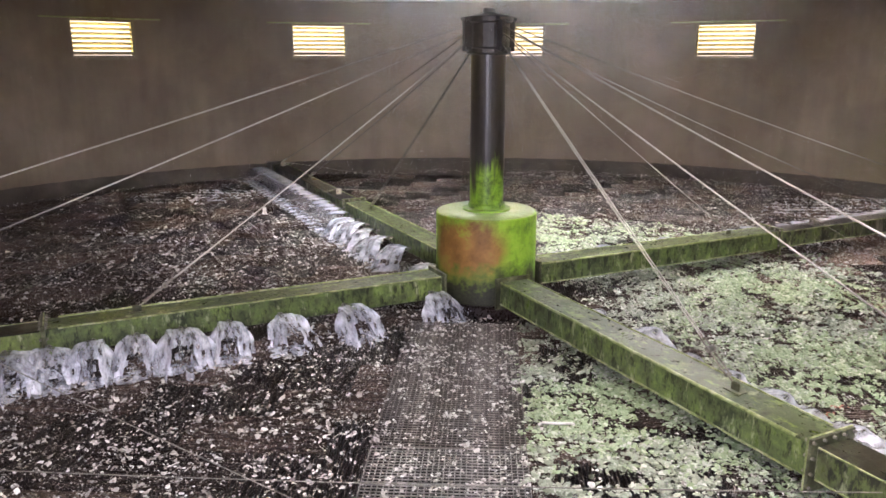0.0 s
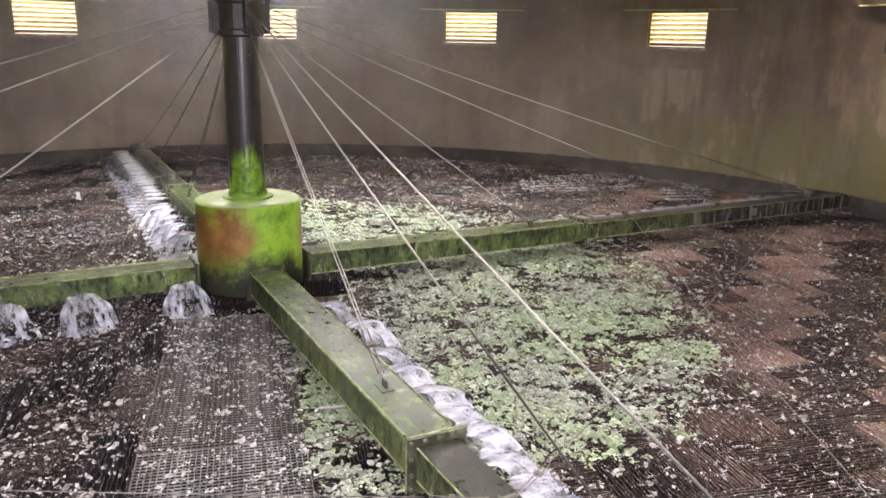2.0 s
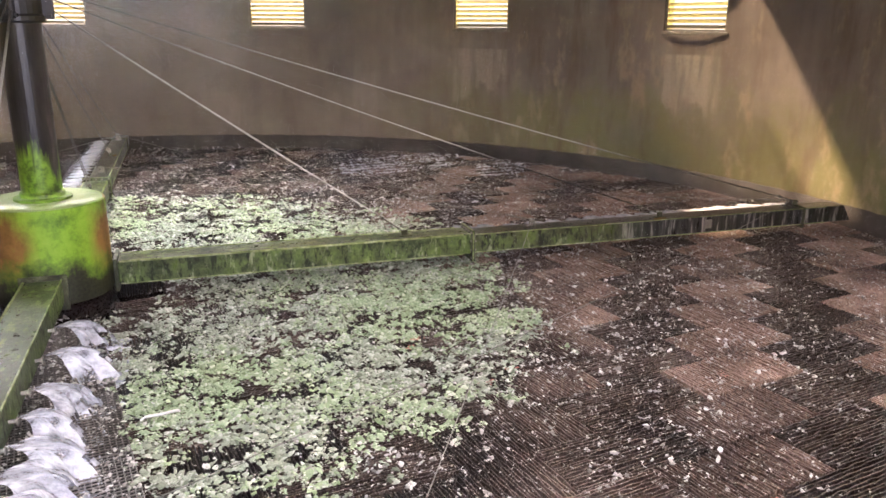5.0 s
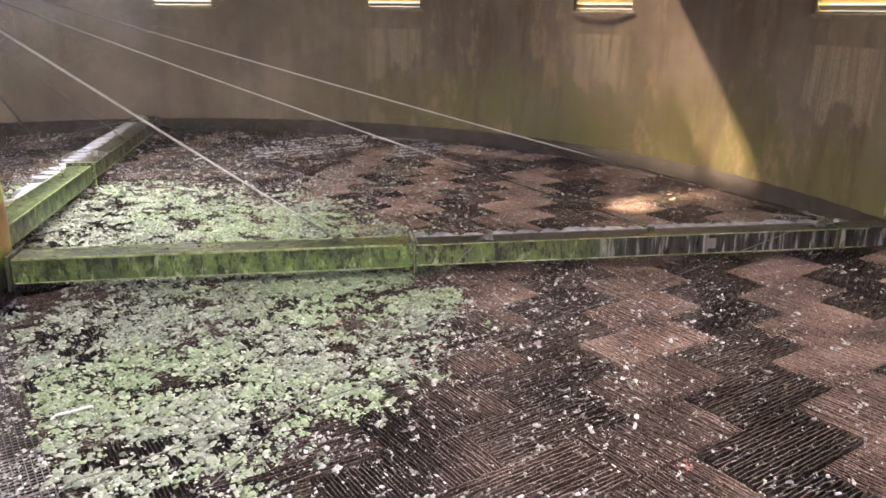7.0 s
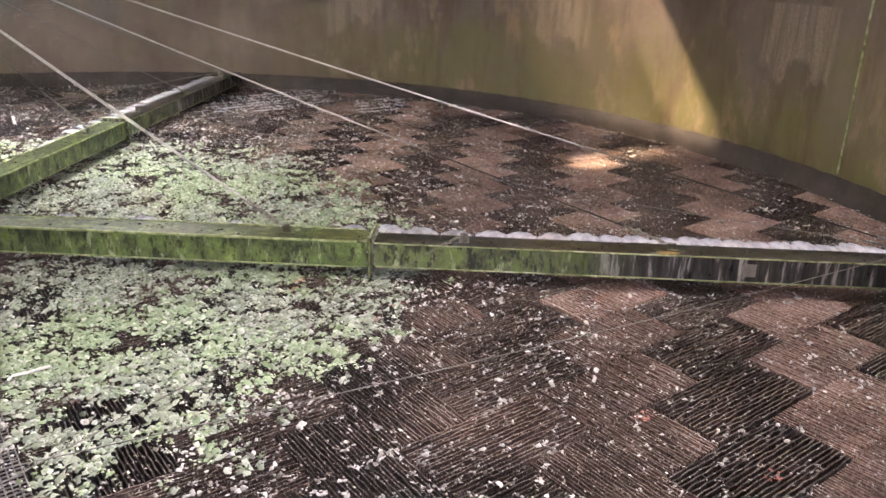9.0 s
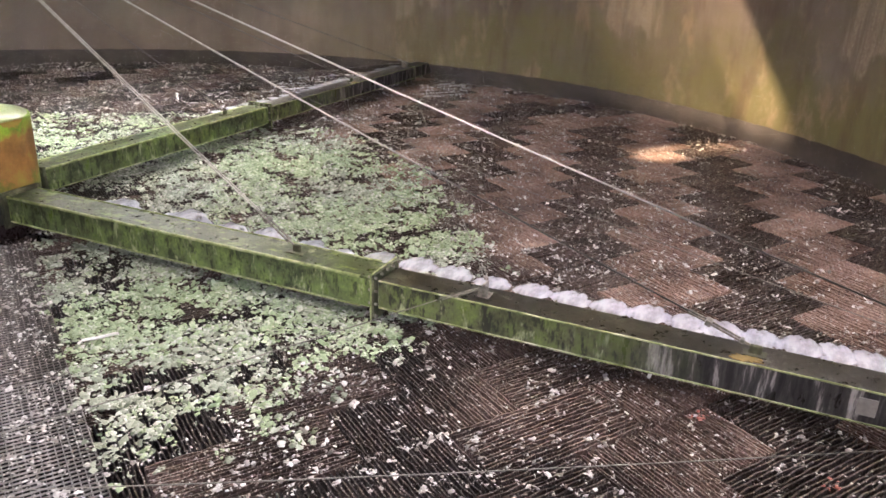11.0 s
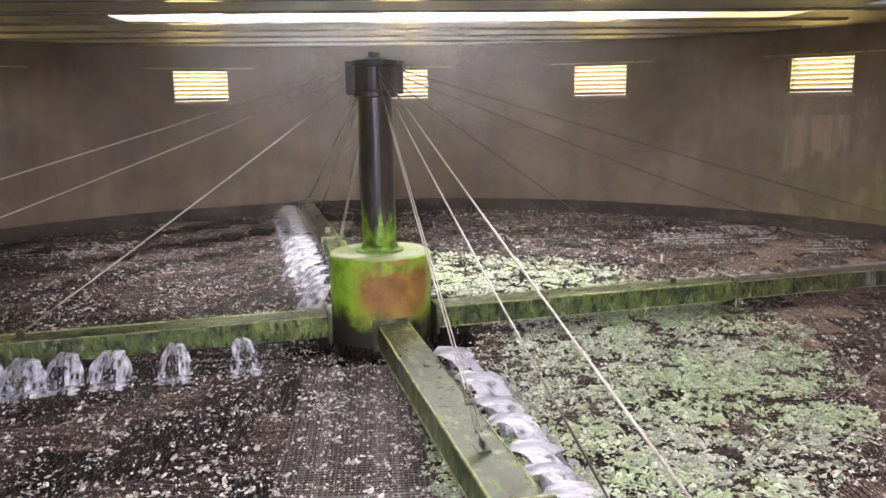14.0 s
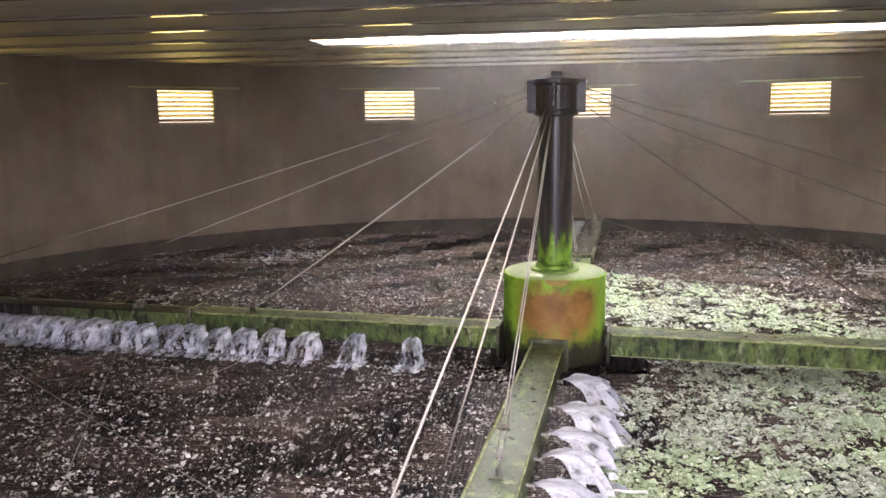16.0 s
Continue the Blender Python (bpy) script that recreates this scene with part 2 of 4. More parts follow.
def flake_material(name, stops, rough=0.6):
    m, n, l, p = node_mat(name)
    g = n.new("ShaderNodeNewGeometry")
    fine = noise_fac(n, l, g.outputs["Position"], 70, 4, 0.7)
    col = ramp(n, l, g.outputs["Random Per Island"], stops)
    col = mix(n, l, 0.7, col, ramp(n, l, fine, [(0.3, (0.55, 0.55, 0.55)), (0.7, (1.15, 1.15, 1.15))]), "MULTIPLY")
    l.new(col, p.inputs["Base Color"])
    p.inputs["Roughness"].default_value = rough
    add_bump(n, l, p, fine, 0.5, 0.004)
    return m


def water_material(name, clear, white):
    m, n, l, p = node_mat(name)
    tc = n.new("ShaderNodeTexCoord").outputs["Object"]
    f = noise_fac(n, l, tc, 11, 5, 0.72, (1, 0.4, 0.4))
    p.inputs["Base Color"].default_value = (0.63, 0.65, 0.72, 1)
    p.inputs["Roughness"].default_value = 0.22
    p.inputs["IOR"].default_value = 1.33
    p.inputs["Subsurface Weight"].default_value = 0.0
    l.new(ramp(n, l, f, [(0.30, (0.7, 0.7, 0.7)), (0.42, (0.0, 0.0, 0.0))]), p.inputs["Transmission Weight"])
    sep = n.new("ShaderNodeSeparateXYZ")
    l.new(tc, sep.inputs[0])
    # the sheet is thin in its middle and runs white in its two legs
    legs = ramp(n, l, math_node(n, l, "MULTIPLY", math_node(n, l, "ABSOLUTE", sep.outputs["X"]), 4.0), [(0.14, (0.55, 0.55, 0.55)), (0.40, (1, 1, 1))])
    l.new(mix(n, l, 1.0, ramp(n, l, f, [(clear, (0.36, 0.36, 0.36)), (white, (0.95, 0.95, 0.95))]), legs, "MULTIPLY"), p.inputs["Alpha"])
    add_bump(n, l, p, f, 0.35, 0.02)
    return m


def sheet_water_material():
    """White aerated water, thick at the nozzle and thinning to mist at the rim."""
    m, n, l, p = node_mat("misty_water")
    tc = n.new("ShaderNodeTexCoord").outputs["Object"]
    sep = n.new("ShaderNodeSeparateXYZ")
    l.new(tc, sep.inputs[0])
    f = noise_fac(n, l, tc, 9, 4, 0.6, (1, 0.4, 0.4))
    p.inputs["Base Color"].default_value = (0.60, 0.61, 0.67, 1)
    p.inputs["Roughness"].default_value = 0.6
    p.inputs["Specular IOR Level"].default_value = 0.2
    thin = ramp(n, l, math_node(n, l, "MULTIPLY", sep.outputs["Y"], 1.7), [(0.05, (0.80, 0.80, 0.80)), (0.5, (0.56, 0.56, 0.56)), (0.95, (0.03, 0.03, 0.03))])
    body = ramp(n, l, f, [(0.36, (0.28, 0.28, 0.28)), (0.60, (1, 1, 1))])
    flank = ramp(n, l, math_node(n, l, "MULTIPLY", math_node(n, l, "ABSOLUTE", sep.outputs["X"]), 3.6), [(0.35, (1, 1, 1)), (0.92, (0.04, 0.04, 0.04))])
    l.new(mix(n, l, 1.0, mix(n, l, 1.0, thin, body, "MULTIPLY"), flank, "MULTIPLY"), p.inputs["Alpha"])
    return m


def glow_pane(name, dirty, clean):
    """Weathered translucent roof sheet."""
    m, n, l, p = node_mat(name)
    tc = n.new("ShaderNodeTexCoord").outputs["Object"]
    t = n.new("ShaderNodeBsdfTranslucent")
    f = noise_fac(n, l, tc, 1.2, 5, 0.6)
    l.new(ramp(n, l, f, [(0.3, dirty), (0.65, clean)]), t.inputs["Color"])
    l.new(t.outputs[0], n["Material Output"].inputs["Surface"])
    return m


M_WALL = wall_material()
M_ROOF = plain("roof_sheet", [(0.3, (0.27, 0.245, 0.21)), (0.5, (0.38, 0.35, 0.305)), (0.72, (0.47, 0.435, 0.38))], 1.3, 0.68, 0.25, 0.01, stretch=(0.4, 2, 2))
M_RIB = plain("roof_rib", [(0.3, (0.10, 0.09, 0.075)), (0.7, (0.24, 0.22, 0.18))], 2.0, 0.16, 0.1, 0.004)
M_PANE = glow_pane("yellowed_roof_sheet", (0.34, 0.33, 0.23), (0.47, 0.46, 0.34))
# sheet of the added front strip, never in view
M_PANE_ADDED = glow_pane("added_roof_sheet", (0.62, 0.62, 0.54), (0.80, 0.80, 0.72))
M_SLAT = plain("louvre_slat", [(0.3, (0.36, 0.33, 0.21)), (0.6, (0.46, 0.43, 0.29)), (0.8, (0.55, 0.52, 0.37))], 5, 0.5, 0.2, 0.003)
M_FRAME = plain("louvre_frame", [(0.3, (0.10, 0.085, 0.06)), (0.7, (0.26, 0.22, 0.15))], 6, 0.5)
M_ARM_IN = algae_metal("algae_covered_steel", (0.088, 0.115, 0.048), (0.168, 0.232, 0.064), (0.016, 0.021, 0.009), (0.045, 0.062, 0.023))
M_ARM_OUT = algae_metal("weathered_steel", (0.10, 0.115, 0.055), (0.16, 0.215, 0.06), (0.02, 0.019, 0.016), (0.024, 0.022, 0.015), 7.4)
M_EDGE = plain("scaled_edge", [(0.34, (0.07, 0.095, 0.025)), (0.5, (0.26, 0.31, 0.12)), (0.66, (0.54, 0.54, 0.38))], 9, 0.6)
M_FLANGE = plain("flange_steel", [(0.3, (0.025, 0.026, 0.016)), (0.52, (0.075, 0.08, 0.042)), (0.72, (0.24, 0.25, 0.15))], 8, 0.45, metal=0.1)
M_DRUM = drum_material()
M_TOPPLATE = plain("drum_lid", [(0.3, (0.20, 0.30, 0.08)), (0.5, (0.34, 0.44, 0.17)), (0.7, (0.46, 0.52, 0.30))], 3, 0.35)
M_MAST = mast_material()
M_HEAD = plain("blackened_steel", [(0.3, (0.012, 0.011, 0.011)), (0.7, (0.045, 0.04, 0.038))], 9, 0.45)
M_WIRE = plain("galvanised_wire", [(0.3, (0.32, 0.305, 0.27)), (0.7, (0.58, 0.56, 0.51))], 30, 0.4, metal=0.15)
# dark copy of the wire, with the shade on one arm's ropes in its colour
M_WIRE_SHADED = plain("shaded_wire", [(0.3, (0.035, 0.031, 0.027)), (0.7, (0.09, 0.083, 0.073))], 30, 0.5)
M_WIRE_INNER = M_WIRE.copy()
M_WIRE_INNER.name = "clean_galvanised_wire"


def shade_and_soil_wire(material, low_end):
    """Shade painted on the wire's upper end and, where asked, slime on its lower end."""
    n, l, p = material.node_tree.nodes, material.node_tree.links, material.node_tree.nodes["Principled BSDF"]
    sep = n.new("ShaderNodeSeparateXYZ")
    l.new(n.new("ShaderNodeTexCoord").outputs["Object"], sep.inputs[0])
    z = math_node(n, l, "MULTIPLY", sep.outputs["Z"], 0.25)
    col = p.inputs["Base Color"].links[0].from_socket
    # upper end: dim light put into the colour above about 2.6 m
    col = mix(n, l, ramp(n, l, z, [(0.64, (0, 0, 0)), (0.74, (0.9, 0.9, 0.9))]), col, (0.045, 0.04, 0.036))
    if low_end:
        col = mix(n, l, ramp(n, l, z, [(0.31, (1, 1, 1)), (0.41, (0, 0, 0))]), col, (0.035, 0.032, 0.024))
    l.new(col, p.inputs["Base Color"])


shade_and_soil_wire(M_WIRE, True)
shade_and_soil_wire(M_WIRE_INNER, False)
M_STEEL = plain("tarnished_steel", [(0.3, (0.10, 0.095, 0.08)), (0.7, (0.34, 0.32, 0.27))], 20, 0.4, metal=0.5)
M_BASE = plain("wet_dark_column", [(0.3, (0.012, 0.010, 0.010)), (0.6, (0.035, 0.024, 0.022)), (0.8, (0.07, 0.045, 0.04))], 4, 0.3, 0.4, 0.01)
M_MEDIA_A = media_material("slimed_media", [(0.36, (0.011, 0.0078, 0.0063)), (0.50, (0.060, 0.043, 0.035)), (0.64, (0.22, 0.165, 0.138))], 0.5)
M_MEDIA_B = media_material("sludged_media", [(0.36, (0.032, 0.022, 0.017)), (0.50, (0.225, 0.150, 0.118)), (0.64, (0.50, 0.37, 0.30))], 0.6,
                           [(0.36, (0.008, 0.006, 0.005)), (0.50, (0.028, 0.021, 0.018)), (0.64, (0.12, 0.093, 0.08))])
M_PIT = plain("dark_floor", [(0.3, (0.008, 0.007, 0.006)), (0.7, (0.02, 0.017, 0.015))], 3, 0.5)
M_GRATE = plain("grating_bar", [(0.3, (0.05, 0.045, 0.04)), (0.5, (0.13, 0.12, 0.108)), (0.7, (0.36, 0.34, 0.31))], 9, 0.4)
# near-black stand-in for the shade seen through the grating
M_CELL_SHADE = plain("cell_shade_black", [(0.3, (0.003, 0.0028, 0.0026)), (0.7, (0.008, 0.007, 0.0065))], 4, 0.8)
M_CELL_SHADE.node_tree.nodes["Principled BSDF"].inputs["Specular IOR Level"].default_value = 0.08
# darker bars for the panel nearest the hub
M_GRATE_DARK = plain("dark_grating_bar", [(0.3, (0.038, 0.032, 0.026)), (0.5, (0.095, 0.082, 0.07)), (0.7, (0.27, 0.24, 0.215))], 9, 0.6)
M_TIE = plain("dull_tie_wire", [(0.3, (0.08, 0.074, 0.06)), (0.7, (0.26, 0.245, 0.21))], 20, 0.5)
M_SPECK = flake_material("speck", [(0, (0.14, 0.11, 0.09)), (0.5, (0.34, 0.29, 0.25)), (1, (0.70, 0.67, 0.62))])
M_FLAKE_GREY = flake_material("pale_flake", [(0, (0.12, 0.104, 0.088)), (0.3, (0.33, 0.305, 0.275)), (0.7, (0.52, 0.495, 0.46)), (1, (0.74, 0.72, 0.68))])
M_FLAKE_GREEN = flake_material("green_flake", [(0, (0.15, 0.21, 0.10)), (0.2, (0.285, 0.365, 0.20)), (0.75, (0.39, 0.475, 0.29)), (1, (0.58, 0.63, 0.48))])
M_FLAKE_SAGE = flake_material("grey_green_flake", [(0, (0.13, 0.15, 0.10)), (0.2, (0.26, 0.295, 0.21)), (0.75, (0.37, 0.405, 0.31)), (1, (0.58, 0.60, 0.52))])
M_WATER = water_material("aerated_water", 0.34, 0.54)
M_WATER_CLEAR = water_material("glassy_water", 0.40, 0.60)
M_WATER_SHEET = sheet_water_material()
M_MIST = plain("mist_drop", [(0.3, (0.78, 0.79, 0.82)), (0.7, (0.86, 0.87, 0.9))], 3, 0.5, 0.0, 0.001)
M_PLATE = plain("pale_plate", [(0.3, (0.16, 0.15, 0.125)), (0.7, (0.30, 0.285, 0.245))], 14, 0.6)
M_RED = flake_material("red_growth", [(0, (0.34, 0.10, 0.07)), (1, (0.62, 0.26, 0.2))])
M_RAG = plain("white_rag", [(0.3, (0.6, 0.59, 0.56)), (0.7, (0.8, 0.79, 0.76))], 20, 0.8)
M_STREAK = plain("white_streak", [(0.3, (0.30, 0.30, 0.315)), (0.6, (0.55, 0.56, 0.58))], 12, 0.35, 0.6, 0.02)


# ---------------------------------------------------------------- mesh helpers
def link_mesh(name, verts, faces, material, parent=None, label="", smooth=False):
    me = bpy.data.meshes.new(name)
    me.from_pydata([tuple(v) for v in verts], [], faces)
    me.materials.append(material)
    if smooth:
        me.polygons.foreach_set("use_smooth", [True] * len(me.polygons))
    me.update()
    ob = new(name, me)
    if parent:
        ob.parent = parent
    if label:
        ob["label"] = label
    return ob


def part(name, bm, material, parent=None, label="", smooth=False):
    me = bpy.data.meshes.new(name)
    bm.to_mesh(me)
    bm.free()
    me.materials.append(material)
    if smooth:
        me.polygons.foreach_set("use_smooth", [True] * len(me.polygons))
    ob = new(name, me)
    if parent:
        ob.parent = parent
    if label:
        ob["label"] = label
    return ob


def box_bm(bm, x0, x1, y0, y1, z0, z1, bevel=0.0):
    r = bmesh.ops.create_cube(bm, size=1.0, matrix=Matrix.Translation(((x0 + x1) / 2, (y0 + y1) / 2, (z0 + z1) / 2))
                              @ Matrix.Diagonal((x1 - x0, y1 - y0, z1 - z0, 1)))
    if bevel:
        edges = {e for v in r["verts"] for e in v.link_edges}
        bmesh.ops.bevel(bm, geom=list(edges), offset=bevel, segments=1, affect="EDGES")
    return bm


def box(x0, x1, y0, y1, z0, z1, bevel=0.0):
    return box_bm(bmesh.new(), x0, x1, y0, y1, z0, z1, bevel)


def lathe(profile, seg=48):
    """A turned body about z from (radius, z) pairs."""
    verts, faces = [], []
    for r, z in profile:
        verts += [(r * math.cos(2 * math.pi * k / seg), r * math.sin(2 * math.pi * k / seg), z) for k in range(seg)]
    for i in range(len(profile) - 1):
        for k in range(seg):
            a, b = i * seg + k, i * seg + (k + 1) % seg
            faces.append((a, b, b + seg, a + seg))
    return verts, faces


def tube_mesh(points, radius, seg=6):
    verts, faces = [], []
    pts = [Vector(p) for p in points]
    for i, p in enumerate(pts):
        d = (pts[min(i + 1, len(pts) - 1)] - pts[max(i - 1, 0)]).normalized()
        u = d.orthogonal().normalized()
        v = d.cross(u)
        verts += [p + radius * (math.cos(2 * math.pi * k / seg) * u + math.sin(2 * math.pi * k / seg) * v) for k in range(seg)]
    for i in range(len(pts) - 1):
        for k in range(seg):
            a, b = i * seg + k, i * seg + (k + 1) % seg
            faces.append((a, b, b + seg, a + seg))
    return verts, faces


# ---------------------------------------------------------------- walls, roof
def build_wall():
    half = math.degrees(math.asin(WIN_W / 2 / R))
    spans = []                                   # (from, to, z holes)
    for i in range(WIN_COUNT):
        a = WIN_FIRST + i * WIN_STEP
        hole, hw = ((WIN_Z0, WIN_Z1), half) if i != DOOR_INDEX else ((1.45, 3.95), 6.0)
        spans.append((a - hw, a + hw, hole))
    spans.sort(key=lambda s: s[0])
    verts, faces = [], []

    def quad(*ps):
        k = len(verts)
        verts.extend(ps)
        faces.append((k, k + 1, k + 2, k + 3))

    def slab(a0, a1, z0, z1, steps):
        for s in range(steps):
            b0, b1 = a0 + (a1 - a0) * s / steps, a0 + (a1 - a0) * (s + 1) / steps
            quad(ring(b0, R, z0), ring(b0, R, z1), ring(b1, R, z1), ring(b1, R, z0))
            quad(ring(b0, R + WALL, z0), ring(b1, R + WALL, z0), ring(b1, R + WALL, z1), ring(b0, R + WALL, z1))

    for k, (a0, a1, (z0, z1)) in enumerate(spans):
        slab(a0, a1, -0.5, z0, 4)
        slab(a0, a1, z1, TOP + 0.02, 4)
        for s in range(4):
            b0, b1 = a0 + (a1 - a0) * s / 4, a0 + (a1 - a0) * (s + 1) / 4
            quad(ring(b0, R, z0), ring(b1, R, z0), ring(b1, R + WALL, z0), ring(b0, R + WALL, z0))
            quad(ring(b0, R, z1), ring(b0, R + WALL, z1), ring(b1, R + WALL, z1), ring(b1, R, z1))
        for b in (a0, a1):
            quad(ring(b, R, z0), ring(b, R + WALL, z0), ring(b, R + WALL, z1), ring(b, R, z1))
        nxt = spans[(k + 1) % len(spans)][0] + (360 if k + 1 == len(spans) else 0)
        slab(a1, nxt, -0.5, TOP + 0.02, 10)
    return tagged(link_mesh("wall_round", verts, faces, M_WALL), "round stained concrete tank wall with louvred openings", "wall", kind="structure")


build_wall()

# a worn ledge where the wall meets the media
v, f = lathe([(R + 0.02, 0.36), (R - 0.03, 0.22), (R - 0.07, 0.05), (R - 0.08, -0.3)], 120)
tagged(link_mesh("wall_foot", v, f, plain("wet_wall_foot", [(0.3, (0.026, 0.021, 0.016)), (0.6, (0.066, 0.053, 0.043)), (0.8, (0.115, 0.095, 0.08))], 2.0, 0.85), smooth=True),
       "damp grey concrete upstand along the wall foot", "wall base", kind="structure")

RIB_Y = [-11.33 + 1.6 * k for k in range(15)]
SKY_Y0, SKY_Y1, SKY_X0, SKY_X1 = 3.17, 4.57, -2.4, 8.8
# back bay, then the added unseen bay that lights the near floor
SKY_BAYS = [(SKY_Y0, SKY_Y1, -4.2, 7.4), (-6.43, -5.03, SKY_X0, SKY_X1)]
SUN_GAPS = [(10.33, 10.70, 1.10, 2.30)]                             # unseen gap, placed for the sun patch on the wall
for k in range(8):                                                  # and added slits that dim the sun, narrower further along
    x = 10.73 + 0.095 * k
    SUN_GAPS += [(x, x + 0.074, 1.08, 2.45), (x, x + 0.064, 2.45, 3.7), (x, x + 0.048, 3.7, 5.3)]
for k in range(4):
    x = 10.33 + 0.095 * k
    SUN_GAPS += [(x, x + 0.064, 2.45, 3.7), (x, x + 0.048, 3.7, 5.3)]
for target, sx, sy in (((9.95, -1.15, 0.0), 2.0, 0.62),):
    c = Vector(target) + SUN_DIR * ((TOP - target[2]) / SUN_DIR.z)
    SUN_GAPS.append((c.x - sx / 2, c.x + sx / 2, c.y - sy / 2, c.y + sy / 2))


def build_roof():
    """Flat roof with two rooflight bays and unseen gaps that shape the sun, cut as a grid of cells."""
    holes = SUN_GAPS + [(x0, x1, y0, y1) for y0, y1, x0, x1 in SKY_BAYS]
    xs = sorted({-13.0, 13.0, *[h[0] for h in holes], *[h[1] for h in holes]})
    ys = sorted({-13.0, 13.0, *[h[2] for h in holes], *[h[3] for h in holes]})
    bm = bmesh.new()
    for x0, x1 in zip(xs, xs[1:]):
        for y0, y1 in zip(ys, ys[1:]):
            cx, cy = (x0 + x1) / 2, (y0 + y1) / 2
            if any(h[0] < cx < h[1] and h[2] < cy < h[3] for h in holes):
                continue
            box_bm(bm, x0, x1, y0, y1, TOP, TOP + 0.06)
    sheet = len(bm.faces)
    for y in RIB_Y:
        w = math.sqrt(max(0.0, (R - 0.02) ** 2 - y * y))
        if w > 0.5:
            box_bm(bm, -w, w if not 1.0 < y < 7.5 else 8.8, y - 0.07, y + 0.07, TOP - 0.04, TOP + 0.002, 0.012)
    for fc in list(bm.faces)[sheet:]:
        fc.material_index = 1
    ob = part("ceiling", bm, M_ROOF)
    ob.data.materials.append(M_RIB)
    return tagged(ob, "ribbed damp roof sheeting over the tank", "ceiling", kind="structure")


build_roof()
n_pane = 10
for bay_y0, bay_y1, bay_x0, bay_x1 in SKY_BAYS:
    roof_light = tagged(new("rooflight"), "long translucent rooflight strip, yellowed at the back, added out of view in front", "rooflight", kind="structure")
    for k in range(n_pane):
        x0 = bay_x0 + (bay_x1 - bay_x0) * k / n_pane
        x1 = bay_x0 + (bay_x1 - bay_x0) * (k + 1) / n_pane
        part("pane", box(x0 + 0.01, x1 - 0.01, bay_y0, bay_y1, TOP + 0.006, TOP + 0.010), M_PANE if bay_y0 > 0 else M_PANE_ADDED, roof_light)


def build_window():
    """A louvred opening in its own space: x along the wall, y outwards, base at the sill."""
    top = tagged(new("window_1"), "louvred window with cream slats and daylight behind", "window", kind="structure")
    w, h = WIN_W, WIN_Z1 - WIN_Z0
    bm = bmesh.new()
    for x0, x1, z0, z1 in ((-w / 2, -w / 2 + 0.05, 0, h), (w / 2 - 0.05, w / 2, 0, h), (-w / 2 + 0.05, w / 2 - 0.05, h - 0.04, h), (-w / 2 + 0.05, w / 2 - 0.05, 0, 0.04)):
        box_bm(bm, x0, x1, 0.02, 0.14, z0 + 0.002, z1 - 0.002, 0.006)
    part("window_frame", bm, M_FRAME, top)
    me = None
    for k in range(7):
        z = 0.085 + k * (h - 0.13) / 6.4
        if me is None:
            s = part("slat", box(-w / 2 + 0.05, w / 2 - 0.05, -0.05, 0.05, -0.005, 0.005), M_SLAT, top)
            me = s.data
        else:
            s = new("slat", me)
            s.parent = top
        s.matrix_basis = pose(0, 0.085, z, -38, 0, 0)
    part("lintel", box(-w / 2 - 0.62, w / 2 + 0.62, -0.07, -0.005, h + 0.02, h + 0.05, 0.006), M_EDGE, top, "narrow pale drip ledge over the opening")
    part("sill", box(-w / 2 - 0.04, w / 2 + 0.04, -0.014, -0.003, -0.065, -0.01, 0.004), M_FRAME, top)
    return top


first = None
for i in range(WIN_COUNT):
    if i == DOOR_INDEX:
        continue
    a = WIN_FIRST + i * WIN_STEP
    c = ring(a, R * math.cos(math.asin(WIN_W / 2 / R)), WIN_Z0)
    m = pose(*c, 0, 0, a - 90)
    if first is None:
        first = build_window()
        first.matrix_basis = m
    else:
        w2 = copy_thing(first, m)
        w2.name = "window_%d" % (i + 1)

# ---------------------------------------------------------------- hub base and pit
v, f = lathe([(0.0, -0.48), (R + 0.1, -0.48)], 96)
floor = tagged(link_mesh("floor", v, f, M_PIT), "dark wet tank floor under the filter media", "floor", kind="structure")
v, f = lathe([(0.0, 0.06), (0.56, 0.06), (0.60, 0.03), (0.60, -0.12), (0.66, -0.14), (0.66, -0.47)], 48)
tagged(link_mesh("centre_column", v, f, M_BASE, smooth=False), "wet dark feed column under the turning drum", "column")


